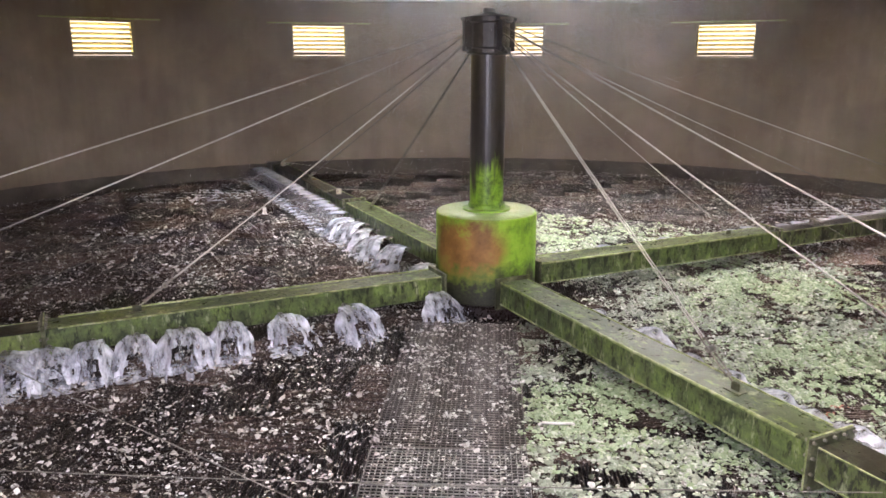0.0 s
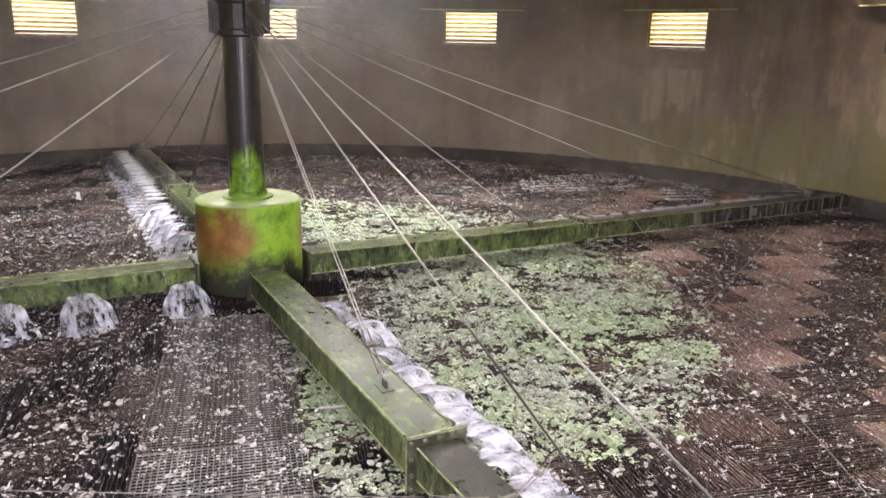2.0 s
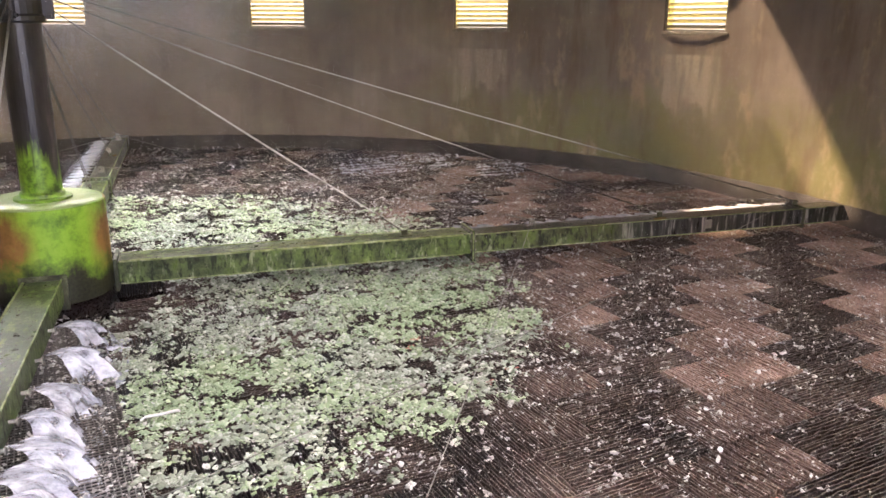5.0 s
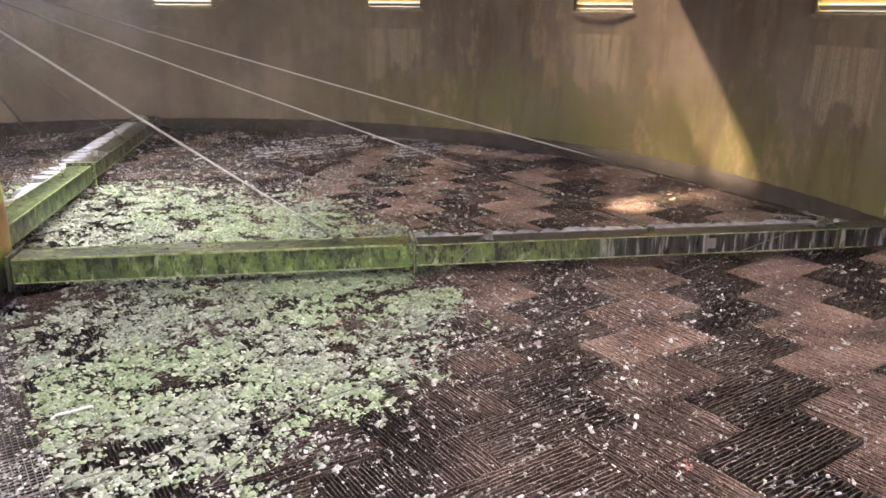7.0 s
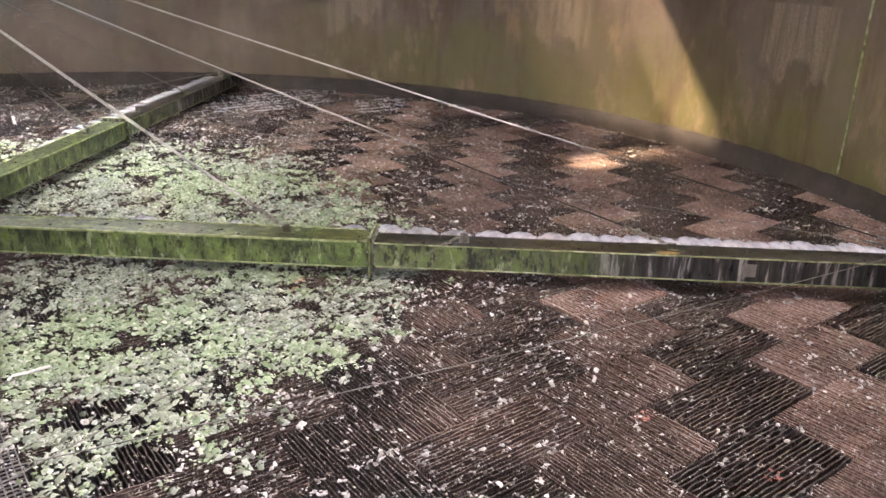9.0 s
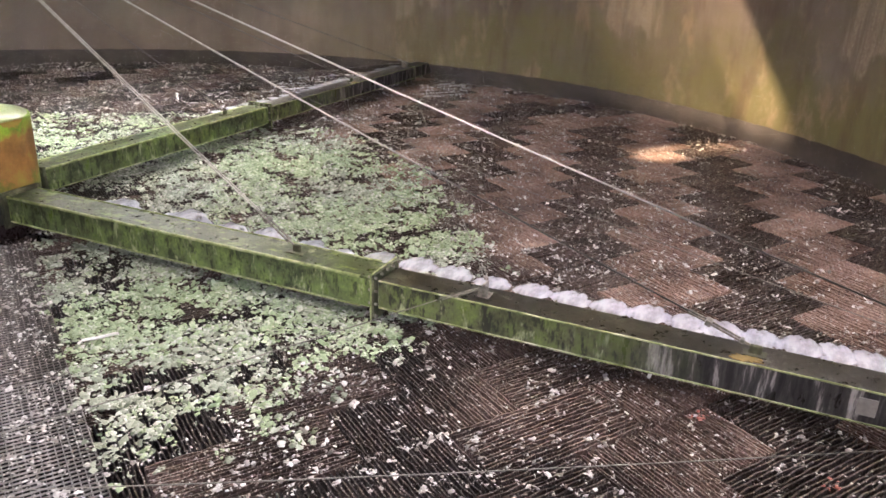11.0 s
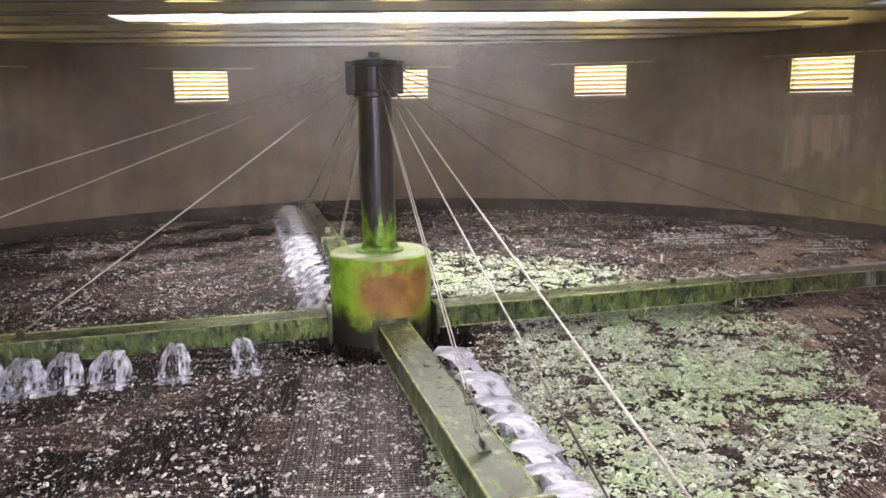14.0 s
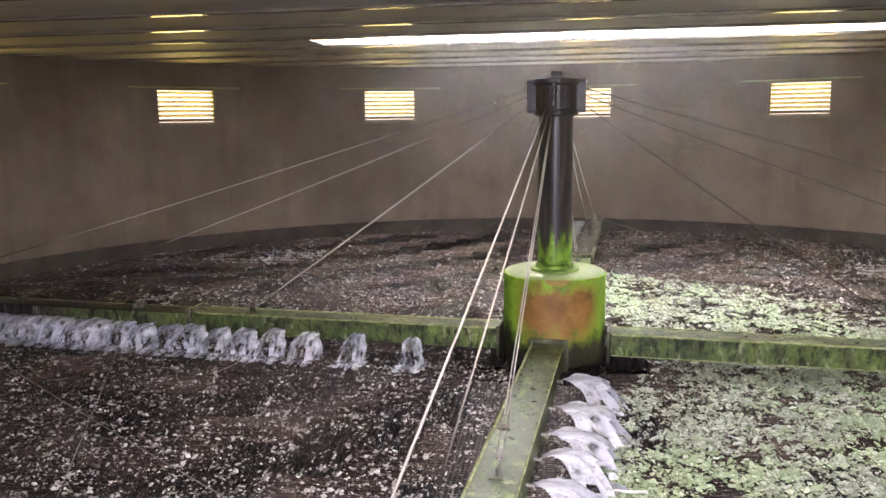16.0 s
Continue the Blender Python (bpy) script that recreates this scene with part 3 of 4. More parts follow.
# ---------------------------------------------------------------- the rotary distributor
def build_arm(rotor, turn, seed):
    rnd = random.Random(seed)
    arm = part("arm", box(0.70, 5.035, -0.185, 0.185, 0.142, 0.412, 0.012), M_ARM_IN, rotor, "green algae-covered square steel pipe arm")
    arm.matrix_basis = pose(0, 0, 0, 0, 0, turn)
    beam = box(5.075, 11.42, -0.165, 0.165, 0.150, 0.40, 0.012)
    for q in beam.verts:                         # the end is cut on the slant
        if q.co.x > 8:
            q.co.x -= 0.16 * (q.co.z - 0.15) / 0.25
    part("outer_beam", beam, M_ARM_OUT, arm, "dark weathered outer length with lime runs")
    # root, middle and outer flanges
    part("flange", box(0.66, 0.70, -0.235, 0.235, 0.07, 0.455, 0.005), M_FLANGE, arm)
    for x in (5.035, 5.055):
        part("flange", box(x, x + 0.02, -0.225, 0.225, 0.045, 0.462, 0.004), M_FLANGE, arm)
    for y0, z0, y1, z1 in ((-0.226, 0.463, 0.226, 0.463), (-0.226, 0.05, -0.226, 0.46)):
        vv, ff = tube_mesh([(5.046, y0 + (y1 - y0) * e / 8, z0 + (z1 - z0) * e / 8) for e in range(9)], 0.008, 6)
        link_mesh("edge_bead", vv, ff, M_EDGE, arm, smooth=True)
    part("flange", box(10.46, 10.50, -0.19, 0.19, 0.10, 0.425, 0.004), M_FLANGE, arm)
    bolt = None
    for x in (5.028, 5.082):
        for y, z in ((-0.205, 0.438), (-0.1, 0.438), (0.0, 0.438), (0.1, 0.438), (0.205, 0.438), (-0.205, 0.32), (-0.205, 0.2), (-0.205, 0.09), (0.205, 0.32), (0.205, 0.2)):
            if bolt is None:
                vv, ff = lathe([(0.0, -0.014), (0.014, -0.014), (0.014, 0.014), (0.0, 0.014)], 6)
                b = link_mesh("bolt", vv, ff, M_STEEL, arm)
                bolt = b.data
            else:
                b = new("bolt", bolt)
                b.parent = arm
            b.matrix_basis = pose(x, y, z, 0, 90, 0)
    # pale scaled weld beads along the edges
    for y, z in ((-0.184, 0.411), (0.186, 0.413), (-0.186, 0.145)):
        pts = [(0.72 + 0.12 * k, y + rnd.uniform(-0.002, 0.002), z + rnd.uniform(-0.002, 0.002)) for k in range(36)]
        part_v, part_f = tube_mesh(pts, 0.015 if y < 0 and z > 0.3 else 0.009, 6)
        link_mesh("edge_bead", part_v, part_f, M_EDGE, arm, smooth=True)
    for y, z in ((-0.166, 0.398), (-0.166, 0.153)):
        pts = [(5.09 + 0.149 * k, y + rnd.uniform(-0.002, 0.002), z + rnd.uniform(-0.002, 0.002)) for k in range(40)]
        part_v, part_f = tube_mesh(pts, 0.008, 5)
        link_mesh("edge_bead", part_v, part_f, M_EDGE, arm, smooth=True)
    # lugs for the wires
    for x, top in ((4.17, 0.415), (8.02, 0.40), (10.45, 0.43)):
        bm = box(x - 0.045, x + 0.045, -0.012, 0.012, top - 0.002, top + 0.075, 0.01)
        box_bm(bm, x - 0.08, x + 0.08, -0.05, 0.05, top - 0.002, top + 0.008)
        part("wire_lug", bm, M_FLANGE, arm)
    for x, top in ((5.97, 0.40), (10.30, 0.40)):
        bm = box(x - 0.012, x + 0.012, -0.05, 0.05, top - 0.002, top + 0.11, 0.006)
        box_bm(bm, x - 0.05, x + 0.05, -0.06, 0.06, top - 0.002, top + 0.01)
        box_bm(bm, x - 0.04, x + 0.04, -0.055, -0.045, top, top + 0.10)
        part("tie_lug", bm, M_STEEL, arm)
    bm = bmesh.new()
    rim = [(7.97 + 0.125 * q * math.cos(w), -0.095 + 0.066 * q * math.sin(w)) for w, q in ((6.283 * e / 22, rnd.uniform(0.55, 1.05)) for e in range(22))]
    low = [bm.verts.new((x, y, 0.398)) for x, y in rim]
    high = [bm.verts.new((7.97 + (x - 7.97) * 0.9, -0.095 + (y + 0.095) * 0.9, 0.405)) for x, y in rim]
    bm.faces.new(high)
    for e in range(22):
        bm.faces.new((low[e], low[(e + 1) % 22], high[(e + 1) % 22], high[e]))
    part("patch", bm, plain_patch, arm, "ochre deposit by the wire lug")
    return arm


plain_patch = plain("ochre_deposit", [(0.3, (0.09, 0.06, 0.015)), (0.7, (0.27, 0.19, 0.05))], 16, 0.7)


def wire(name, a, b, radius, parent, sag=0.0, steps=10, label=""):
    a, b = Vector(a), Vector(b)
    pts = []
    for k in range(steps + 1):
        s = k / steps
        p = a.lerp(b, s)
        p.z -= 4 * sag * s * (1 - s)
        pts.append(p)
    v, f = tube_mesh(pts, radius, 6)
    return link_mesh(name, v, f, M_TIE if name == "tie_wire" else M_WIRE_SHADED if "shaded" in label else M_WIRE_INNER if "doubled" in label else M_WIRE, parent, label, smooth=True)


def turnbuckle(parent, at, towards, slim=False):
    """An open rigging screw between a lug and its wire, along x in its own space."""
    bm = bmesh.new()
    for y in (-0.022, 0.022):
        box_bm(bm, 0.10, 0.36, y - 0.006, y + 0.006, -0.008, 0.008, 0.003)
    box_bm(bm, 0.09, 0.12, -0.03, 0.03, -0.014, 0.014, 0.004)
    box_bm(bm, 0.34, 0.385, -0.045, 0.045, -0.02, 0.02, 0.005)
    box_bm(bm, 0.0, 0.10, -0.008, 0.008, -0.008, 0.008, 0.003)
    box_bm(bm, 0.38, 0.52, -0.03, -0.018, -0.006, 0.006, 0.002)
    box_bm(bm, 0.38, 0.52, 0.018, 0.03, -0.006, 0.006, 0.002)
    ob = part("turnbuckle", bm, M_TIE if slim else M_STEEL, parent)
    d = Vector(towards) - Vector(at)
    ob.matrix_basis = Matrix.Translation(at) @ d.to_track_quat("X", "Z").to_matrix().to_4x4() @ Matrix.Diagonal((0.8, 0.6, 0.6, 1) if slim else (1, 1, 1, 1))
    return ob


def jet_mesh(seed, spread, reach, drop, calm=False):
    """A hood of falling water thrown off a splash plate: x along the arm, y away from it."""
    rnd = random.Random(seed)
    rows, cols = 14, 24
    verts, faces = [], []
    ph = [rnd.uniform(0, 6.28) for _ in range(6)]
    wild = 0.25 if calm else 1.0
    for i in range(rows + 1):
        s = i / rows
        for j in range(cols + 1):
            u = -1 + 2 * j / cols
            ang = u * 1.12
            rag = 1 + wild * (0.09 * math.sin(5 * u + ph[0]) + 0.06 * math.sin(13 * u + ph[1])) + wild * 0.07 * s * s * math.sin(27 * u + ph[2])
            r = (0.02 + s ** 0.72) * rag
            x = spread * r * math.sin(ang) + wild * 0.015 * math.sin(13 * s + ph[3] + 5 * u)
            y = 0.02 + reach * r * max(0.12, math.cos(ang * 0.92))
            z = 0.075 * (1 - (2.2 * s - 0.8) ** 2) * (1 - 0.4 * abs(u)) - drop * s ** 3.0 + wild * 0.016 * math.sin(17 * u + 6 * s + ph[4]) * s + wild * rnd.uniform(-0.004, 0.004)
            verts.append((x, y, z))
    for i in range(rows):
        for j in range(cols):
            mid = abs(-1 + 2 * (j + 0.5) / cols)
            if not calm and (i > 10 and rnd.random() < 0.15 or mid < 0.34 and i > 8 and rnd.random() < 0.8):
                continue
            a = i * (cols + 1) + j
            faces.append((a, a + 1, a + cols + 2, a + cols + 1))
    # drops thrown off the rim
    for _ in range(8 if calm else 26):
        u, s = rnd.uniform(-1.2, 1.2), rnd.uniform(0.8, 1.25)
        c = Vector((spread * s * math.sin(u * 1.3), reach * s * max(0.1, math.cos(u * 1.2)) + 0.02, -drop * rnd.uniform(0.45, 1.0)))
        e = rnd.uniform(0.004, 0.011)
        k = len(verts)
        verts += [c + Vector((e, 0, 0)), c + Vector((-e, 0, 0)), c + Vector((0, e, 0)), c + Vector((0, -e, 0)), c + Vector((0, 0, 2 * e)), c + Vector((0, 0, -2 * e))]
        faces += [(k, k + 2, k + 4), (k + 2, k + 1, k + 4), (k + 1, k + 3, k + 4), (k + 3, k, k + 4), (k + 2, k, k + 5), (k + 1, k + 2, k + 5), (k + 3, k + 1, k + 5), (k, k + 3, k + 5)]
    return verts, faces


def foam_mesh(seed, spread, reach):
    """A low ragged sheet of broken water where a jet lands."""
    rnd = random.Random(seed)
    verts, faces, n = [], [], 9
    for i in range(n + 1):
        for j in range(n + 1):
            u, w = -1 + 2 * i / n, -1 + 2 * j / n
            rag = 1 + 0.25 * math.sin(5 * u + seed) * math.sin(6 * w - seed)
            inside = max(0.0, 1 - (u * u + w * w) * 0.9)
            verts.append((spread * u * 1.15 * rag + rnd.uniform(-0.012, 0.012), reach * (0.97 + 0.26 * w * rag) + rnd.uniform(-0.012, 0.012),
                          -0.015 + inside * rnd.uniform(0.010, 0.045)))
    for i in range(n):
        for j in range(n):
            a = i * (n + 1) + j
            if rnd.random() < 0.8:
                faces.append((a, a + 1, a + n + 2, a + n + 1))
    return verts, faces


def jet_radii(arm):
    out = ([1.77, 2.48, 3.12, 3.60, 4.03, 4.42], [1.53, 2.32, 2.96, 3.47, 3.94, 4.35], [0.86, 1.95, 2.71, 3.26, 3.76, 4.22, 4.60],
           [0.88, 1.98, 2.72, 3.28, 3.78, 4.21, 4.62])[arm][:]
    r = out[-1] + 0.40
    while r < 10.95:
        out.append(r)
        r += max(0.235, 0.40 - 0.04 * (r - 4.6))
    return out


def build_rotor():
    rotor = tagged(new("rotary_distributor"), "four-armed rotary distributor, green with algae, spraying water over filter media", "distributor")
    v, f = lathe([(0.58, 0.085), (0.625, 0.085), (0.63, 0.10), (0.63, 1.13), (0.622, 1.146), (0.20, 1.156), (0.0, 1.158)], 64)
    link_mesh("drum", v, f, M_DRUM, rotor, "bright green drum with rust patches and a black foot", smooth=False)
    v, f = lathe([(0.605, 1.1475), (0.60, 1.160), (0.28, 1.166), (0.26, 1.163)], 64)
    link_mesh("drum_lid", v, f, M_TOPPLATE, rotor, "wet pale green lid plate", smooth=True)
    v, f = lathe([(0.30, 1.16), (0.30, 1.19), (0.235, 1.20), (0.232, 1.24), (0.21, 1.26), (0.21, 3.46), (0.20, 3.48), (0.0, 3.48)], 40)
    link_mesh("mast", v, f, M_MAST, rotor, "black wet mast with algae at its foot", smooth=False)
    # the head: a collar with four lug plates and a domed cap
    v, f = lathe([(0.215, 3.04), (0.265, 3.06), (0.265, 3.11), (0.245, 3.13), (0.245, 3.40), (0.285, 3.42), (0.285, 3.475), (0.24, 3.49), (0.10, 3.51), (0.075, 3.525), (0.075, 3.57), (0.0, 3.575)], 24)
    link_mesh("mast_head", v, f, M_HEAD, rotor, "blackened collar", smooth=False)
    for k in range(4):
        bm = box(0.23, 0.35, -0.025, 0.025, 3.08, 3.46, 0.01)
        box_bm(bm, 0.235, 0.355, -0.06, 0.06, 3.43, 3.47, 0.006)
        box_bm(bm, 0.25, 0.325, -0.05, 0.05, 3.10, 3.13, 0.006)
        lug = part("head_lug", bm, M_HEAD, rotor)
        lug.matrix_basis = pose(0, 0, 0, 0, 0, 90 * k)
    jets = []
    for q in range(9):
        va, fa = jet_mesh(11 + q, 0.335, 0.60, 0.30, q > 5)
        me = bpy.data.meshes.new("water_jet")
        me.from_pydata([tuple(p) for p in va], [], fa)
        me.materials.append(M_WATER if q < 3 else M_WATER_CLEAR if q < 6 else M_WATER_SHEET)
        me.polygons.foreach_set("use_smooth", [True] * len(me.polygons))
        vb, fb = foam_mesh(40 + q, 0.16, 0.56)
        mf = bpy.data.meshes.new("splash")
        mf.from_pydata([tuple(p) for p in vb], [], fb)
        mf.materials.append(M_WATER_CLEAR)
        jets.append((me, mf))
    v, f = lathe([(0.0, 0.0), (0.018, 0.0), (0.018, 0.05), (0.035, 0.055), (0.035, 0.065), (0.0, 0.065)], 8)
    nozzle = bpy.data.meshes.new("nozzle")
    nozzle.from_pydata([tuple(p) for p in v], [], f)
    nozzle.materials.append(M_STEEL)
    rnd = random.Random(5)
    for k in range(4):
        arm = build_arm(rotor, 90 * k, 70 + k)
        if k == 1:
            part("plate", box(8.69, 8.81, -0.176, -0.1655, 0.215, 0.345, 0.003), M_PLATE, arm, "pale blank plate on the side")
        for j, r in enumerate(jet_radii(k)):
            side = 0.186 if r < 5.04 else 0.166
            nz = new("nozzle", nozzle)
            nz.parent, nz.matrix_basis = arm, pose(r, side - 0.002, 0.24, -90, 0, 0)
            me, mf = jets[rnd.randrange(3) + (6 if r > (6.6 if k == 3 else 9.5 if k == 0 else 4.4) else 0 if k == 1 else 3)]
            jt = new("water_jet", me)
            far_out = r > (6.6 if k == 3 else 9.5 if k == 0 else 4.4)
            sc = rnd.uniform(0.95, 1.05) if far_out else rnd.uniform(0.82, 1.12) * (1.0 if k != 0 else 0.85)
            sway = 0.3 if far_out else 1.0
            jt.parent = arm
            jt.matrix_basis = pose(r, side + 0.03, 0.29 if far_out else 0.25, sway * rnd.uniform(-6, 6), sway * rnd.uniform(-9, 9), sway * rnd.uniform(-10, 10)) @ Matrix.Diagonal((sc * rnd.choice((1, -1)) * (1.2 if r > 4.8 else 0.7 if r < 2.5 and k == 0 else 1.0), sc * 1.12, 0.9 if r < 4.8 else 0.72, 1))
            sp = new("splash", mf)
            sp.parent, sp.matrix_basis = arm, pose(r, side, 0.012, 0, 0, rnd.uniform(-8, 8))
        c, s = math.cos(radians(90 * k)), math.sin(radians(90 * k))

        def at(rad, z, side=0.0):
            return Vector((rad * c - side * s, rad * s + side * c, z))
        for rad, z_top, z_lug, off in ((4.17, 3.18, 0.46, 0.0), (8.02, 3.29, 0.45, 0.0), (10.45, 3.37, 0.48, 0.0)):
            a, b = at(rad, z_lug, off), at(0.32, z_top, off * 0.4)
            turnbuckle(rotor, a, b)
            d = (b - a).normalized()
            if rad < 5:
                e = d.cross(Vector((0, 0, 1))).normalized() * 0.014
                wire("guy_wire", a + d * 0.48 + e, b + e * 0.4, 0.0065, rotor, 0.01, label="shaded doubled wire rope" if k == 2 else "doubled galvanised wire rope")
                wire("guy_wire", a + d * 0.48 - e, b - e * 0.4, 0.0065, rotor, 0.02, label="shaded doubled wire rope" if k == 2 else "doubled galvanised wire rope")
            else:
                wire("guy_wire", a + d * 0.45, b, 0.0075, rotor, 0.05, label="shaded wire rope" if k == 2 else "galvanised wire rope")
        c2, s2 = math.cos(radians(90 * k + 90)), math.sin(radians(90 * k + 90))
        for r0, r1 in ((5.97, 10.30), (10.30, 5.97)):
            a = Vector((r0 * c, r0 * s, 0.49)) + Vector((-s, c, 0)) * 0.05
            b = Vector((r1 * c2, r1 * s2, 0.49)) - Vector((-s2, c2, 0)) * 0.05
            turnbuckle(rotor, a, b, True)
            turnbuckle(rotor, b, a, True)
            d = (b - a).normalized()
            wire("tie_wire", a + d * 0.45, b - d * 0.45, 0.0044, rotor, 0.10, 14, "slack tie wire between two arms")
    return rotor


rotor = build_rotor()

# a scrap of white rag caught on a tie wire
bm = bmesh.new()
bmesh.ops.create_grid(bm, x_segments=5, y_segments=7, size=0.5)
for q in bm.verts:
    q.co = Vector((q.co.x * 0.075 * (1 - 0.3 * q.co.y), 0.02 * math.sin(9 * q.co.x + 5 * q.co.y), q.co.y * 0.13 - 0.05 + 0.01 * math.sin(11 * q.co.x)))
bmesh.ops.solidify(bm, geom=bm.faces[:], thickness=0.006)
rag = part("rag", bm, M_RAG, rotor, "scrap of white rag", smooth=True)
rag.matrix_basis = pose(-4.98, -1.68, 0.44, 0, 0, 60)


# ---------------------------------------------------------------- conduit on the wall
a_pipe = math.degrees(math.atan2(-4.5, 10.73))
pts = [ring(a_pipe + random.uniform(-0.03, 0.03), R - 0.03, 0.35 + 0.2 * k) for k in range(20)]
v, f = tube_mesh(pts, 0.016, 8)
tagged(link_mesh("wall_conduit", v, f, M_EDGE, smooth=True), "thin pale conduit running up the concrete wall", "pipe")


# ---------------------------------------------------------------- grating walkway
def build_grating(y0, y1, metal):
    g = tagged(new("grating_panel"), "square-mesh walkway grating strewn with pale flakes", "grating", "walkway gratings")
    g.matrix_basis = pose(-0.26, (y0 + y1) / 2, 0, 0, 0, 0.3 if y0 < -5 else -0.4)
    z0, z1, half, long = 0.026, 0.05, 0.61, (y1 - y0) / 2
    bar = part("long_bar", box(-0.003, 0.003, -long, long, z1 - 0.012, z1), metal, g)
    for k in range(30):
        ob = bar if k == 0 else new("long_bar", bar.data)
        ob.parent, ob.matrix_basis = g, pose(-half + k * 2 * half / 29, 0, 0)
    cross = part("cross_bar", box(-half, half, -0.005, 0.005, z1 - 0.007, z1 + 0.001), metal, g)
    # added sheet, no real part: gives the mesh cells their dark shade
    part("backing", box(-half + 0.004, half - 0.004, -long, long, 0.006, 0.014), M_CELL_SHADE, g, "black sheet added to shade the mesh cells")
    count = int(2 * long / 0.042)
    for k in range(count + 1):
        ob = cross if k == 0 else new("cross_bar", cross.data)
        ob.parent, ob.matrix_basis = g, pose(0, -long + k * 2 * long / count, 0)
    return g


for y0, y1, metal in ((-4.04, -1.15, M_GRATE_DARK), (-7.0, -4.06, M_GRATE), (-9.9, -7.02, M_GRATE)):
    build_grating(y0, y1, metal)


# ---------------------------------------------------------------- filter media
def block_mesh(along_x, seed):
    """A block of standing corrugated sheets, 1.22 by 0.61 m, its top at z = 0."""
    rnd = random.Random(seed)
    verts, faces = [], []
    n, length, wide = (17, BLOCK_L, BLOCK_W) if along_x else (38, BLOCK_W, BLOCK_L)
    seg = 14 if along_x else 7
    for k in range(n):
        c = (k + 0.5) * wide / n
        base = len(verts)
        zz = rnd.uniform(-0.012, 0.0)
        for q in range(seg + 1):
            s = 0.008 + (length - 0.016) * q / seg
            off = c + (0.003 if (q + k) % 2 else -0.003) + rnd.uniform(-0.0025, 0.0025)
            z = zz + rnd.uniform(-0.007, 0.003)
            t = 0.006 if along_x else 0.0055
            for d, zq in ((-t, -0.20), (-t, z), (t, z), (t, -0.20)):
                p = (s, off + d, zq) if along_x else (off + d, s, zq)
                verts.append(p)
        for q in range(seg):
            a = base + q * 4
            for e in range(3):
                faces.append((a + e, a + e + 1, a + e + 5, a + e + 4))
        for a in (base, base + seg * 4):
            faces.append((a, a + 1, a + 2, a + 3))
    # body under the sheets
    k = len(verts)
    x1, y1 = BLOCK_L - 0.012, BLOCK_W - 0.012
    verts += [(0.012, 0.012, -0.45), (x1, 0.012, -0.45), (x1, y1, -0.45), (0.012, y1, -0.45), (0.012, 0.012, -0.185), (x1, 0.012, -0.185), (x1, y1, -0.185), (0.012, y1, -0.185)]
    faces += [(k + 4, k + 5, k + 6, k + 7), (k, k + 1, k + 5, k + 4), (k + 1, k + 2, k + 6, k + 5), (k + 2, k + 3, k + 7, k + 6), (k + 3, k, k + 4, k + 7)]
    return verts, faces


def build_media():
    kinds = {}
    for along in (True, False):
        for sd in range(3):
            v, f = block_mesh(along, sd + (10 if along else 20))
            me = bpy.data.meshes.new("media_block")
            me.from_pydata(v, [], f)
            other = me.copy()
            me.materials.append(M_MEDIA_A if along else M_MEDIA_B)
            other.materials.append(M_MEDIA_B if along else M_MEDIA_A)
            kinds[along, sd] = ((me, other), np.array(v), f)
    cells = []
    for j in range(-12, 32):
        y = -4.68 - BLOCK_W + BLOCK_W * (j - 12) + BLOCK_W * 6
        shift = 6.06 + BLOCK_W * (j - 6)
        for k in range(-30, 30):
            x = shift + BLOCK_L * k
            cx, cy = x + BLOCK_L / 2, y + BLOCK_W / 2
            rr = max(math.hypot(px, py) for px in (x, x + BLOCK_L) for py in (y, y + BLOCK_W))
            if math.hypot(cx, cy) < R + 0.2 and math.hypot(cx, cy) > 0.98 and rr < R + 1.2:
                cells.append((math.hypot(cx - 2.0, cy + 6.5), x, y, k % 2 == 0))
    cells.sort()
    far = {True: ([], [], [0]), False: ([], [], [0])}
    rnd = random.Random(3)
    for i, (_, x, y, along) in enumerate(cells):
        pair, va, fa = kinds[along, rnd.randrange(3)]
        swapped = rnd.random() < 0.05
        z, tx, ty = rnd.uniform(-0.022, 0.0), rnd.uniform(-0.5, 0.5), rnd.uniform(-0.4, 0.4)
        if i < 300:
            ob = new("media_block", pair[swapped])
            ob.parent, ob.matrix_basis = floor, pose(x, y, z, tx, ty, 0)
        else:
            vs, fs, count = far[along != swapped]
            vs.append(va + np.array((x, y, z)))
            fs.append((fa, count[0]))
            count[0] += len(va)
    for along, (vs, fs, _) in far.items():
        me = bpy.data.meshes.new("media_blocks_far")
        me.from_pydata(np.concatenate(vs).tolist(), [], [tuple(q + o for q in fc) for fa, o in fs for fc in fa])
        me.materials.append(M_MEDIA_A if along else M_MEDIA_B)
        ob = new("media_blocks_far", me)
        ob.parent = floor
        tagged(ob, kind="stuff")


build_media()


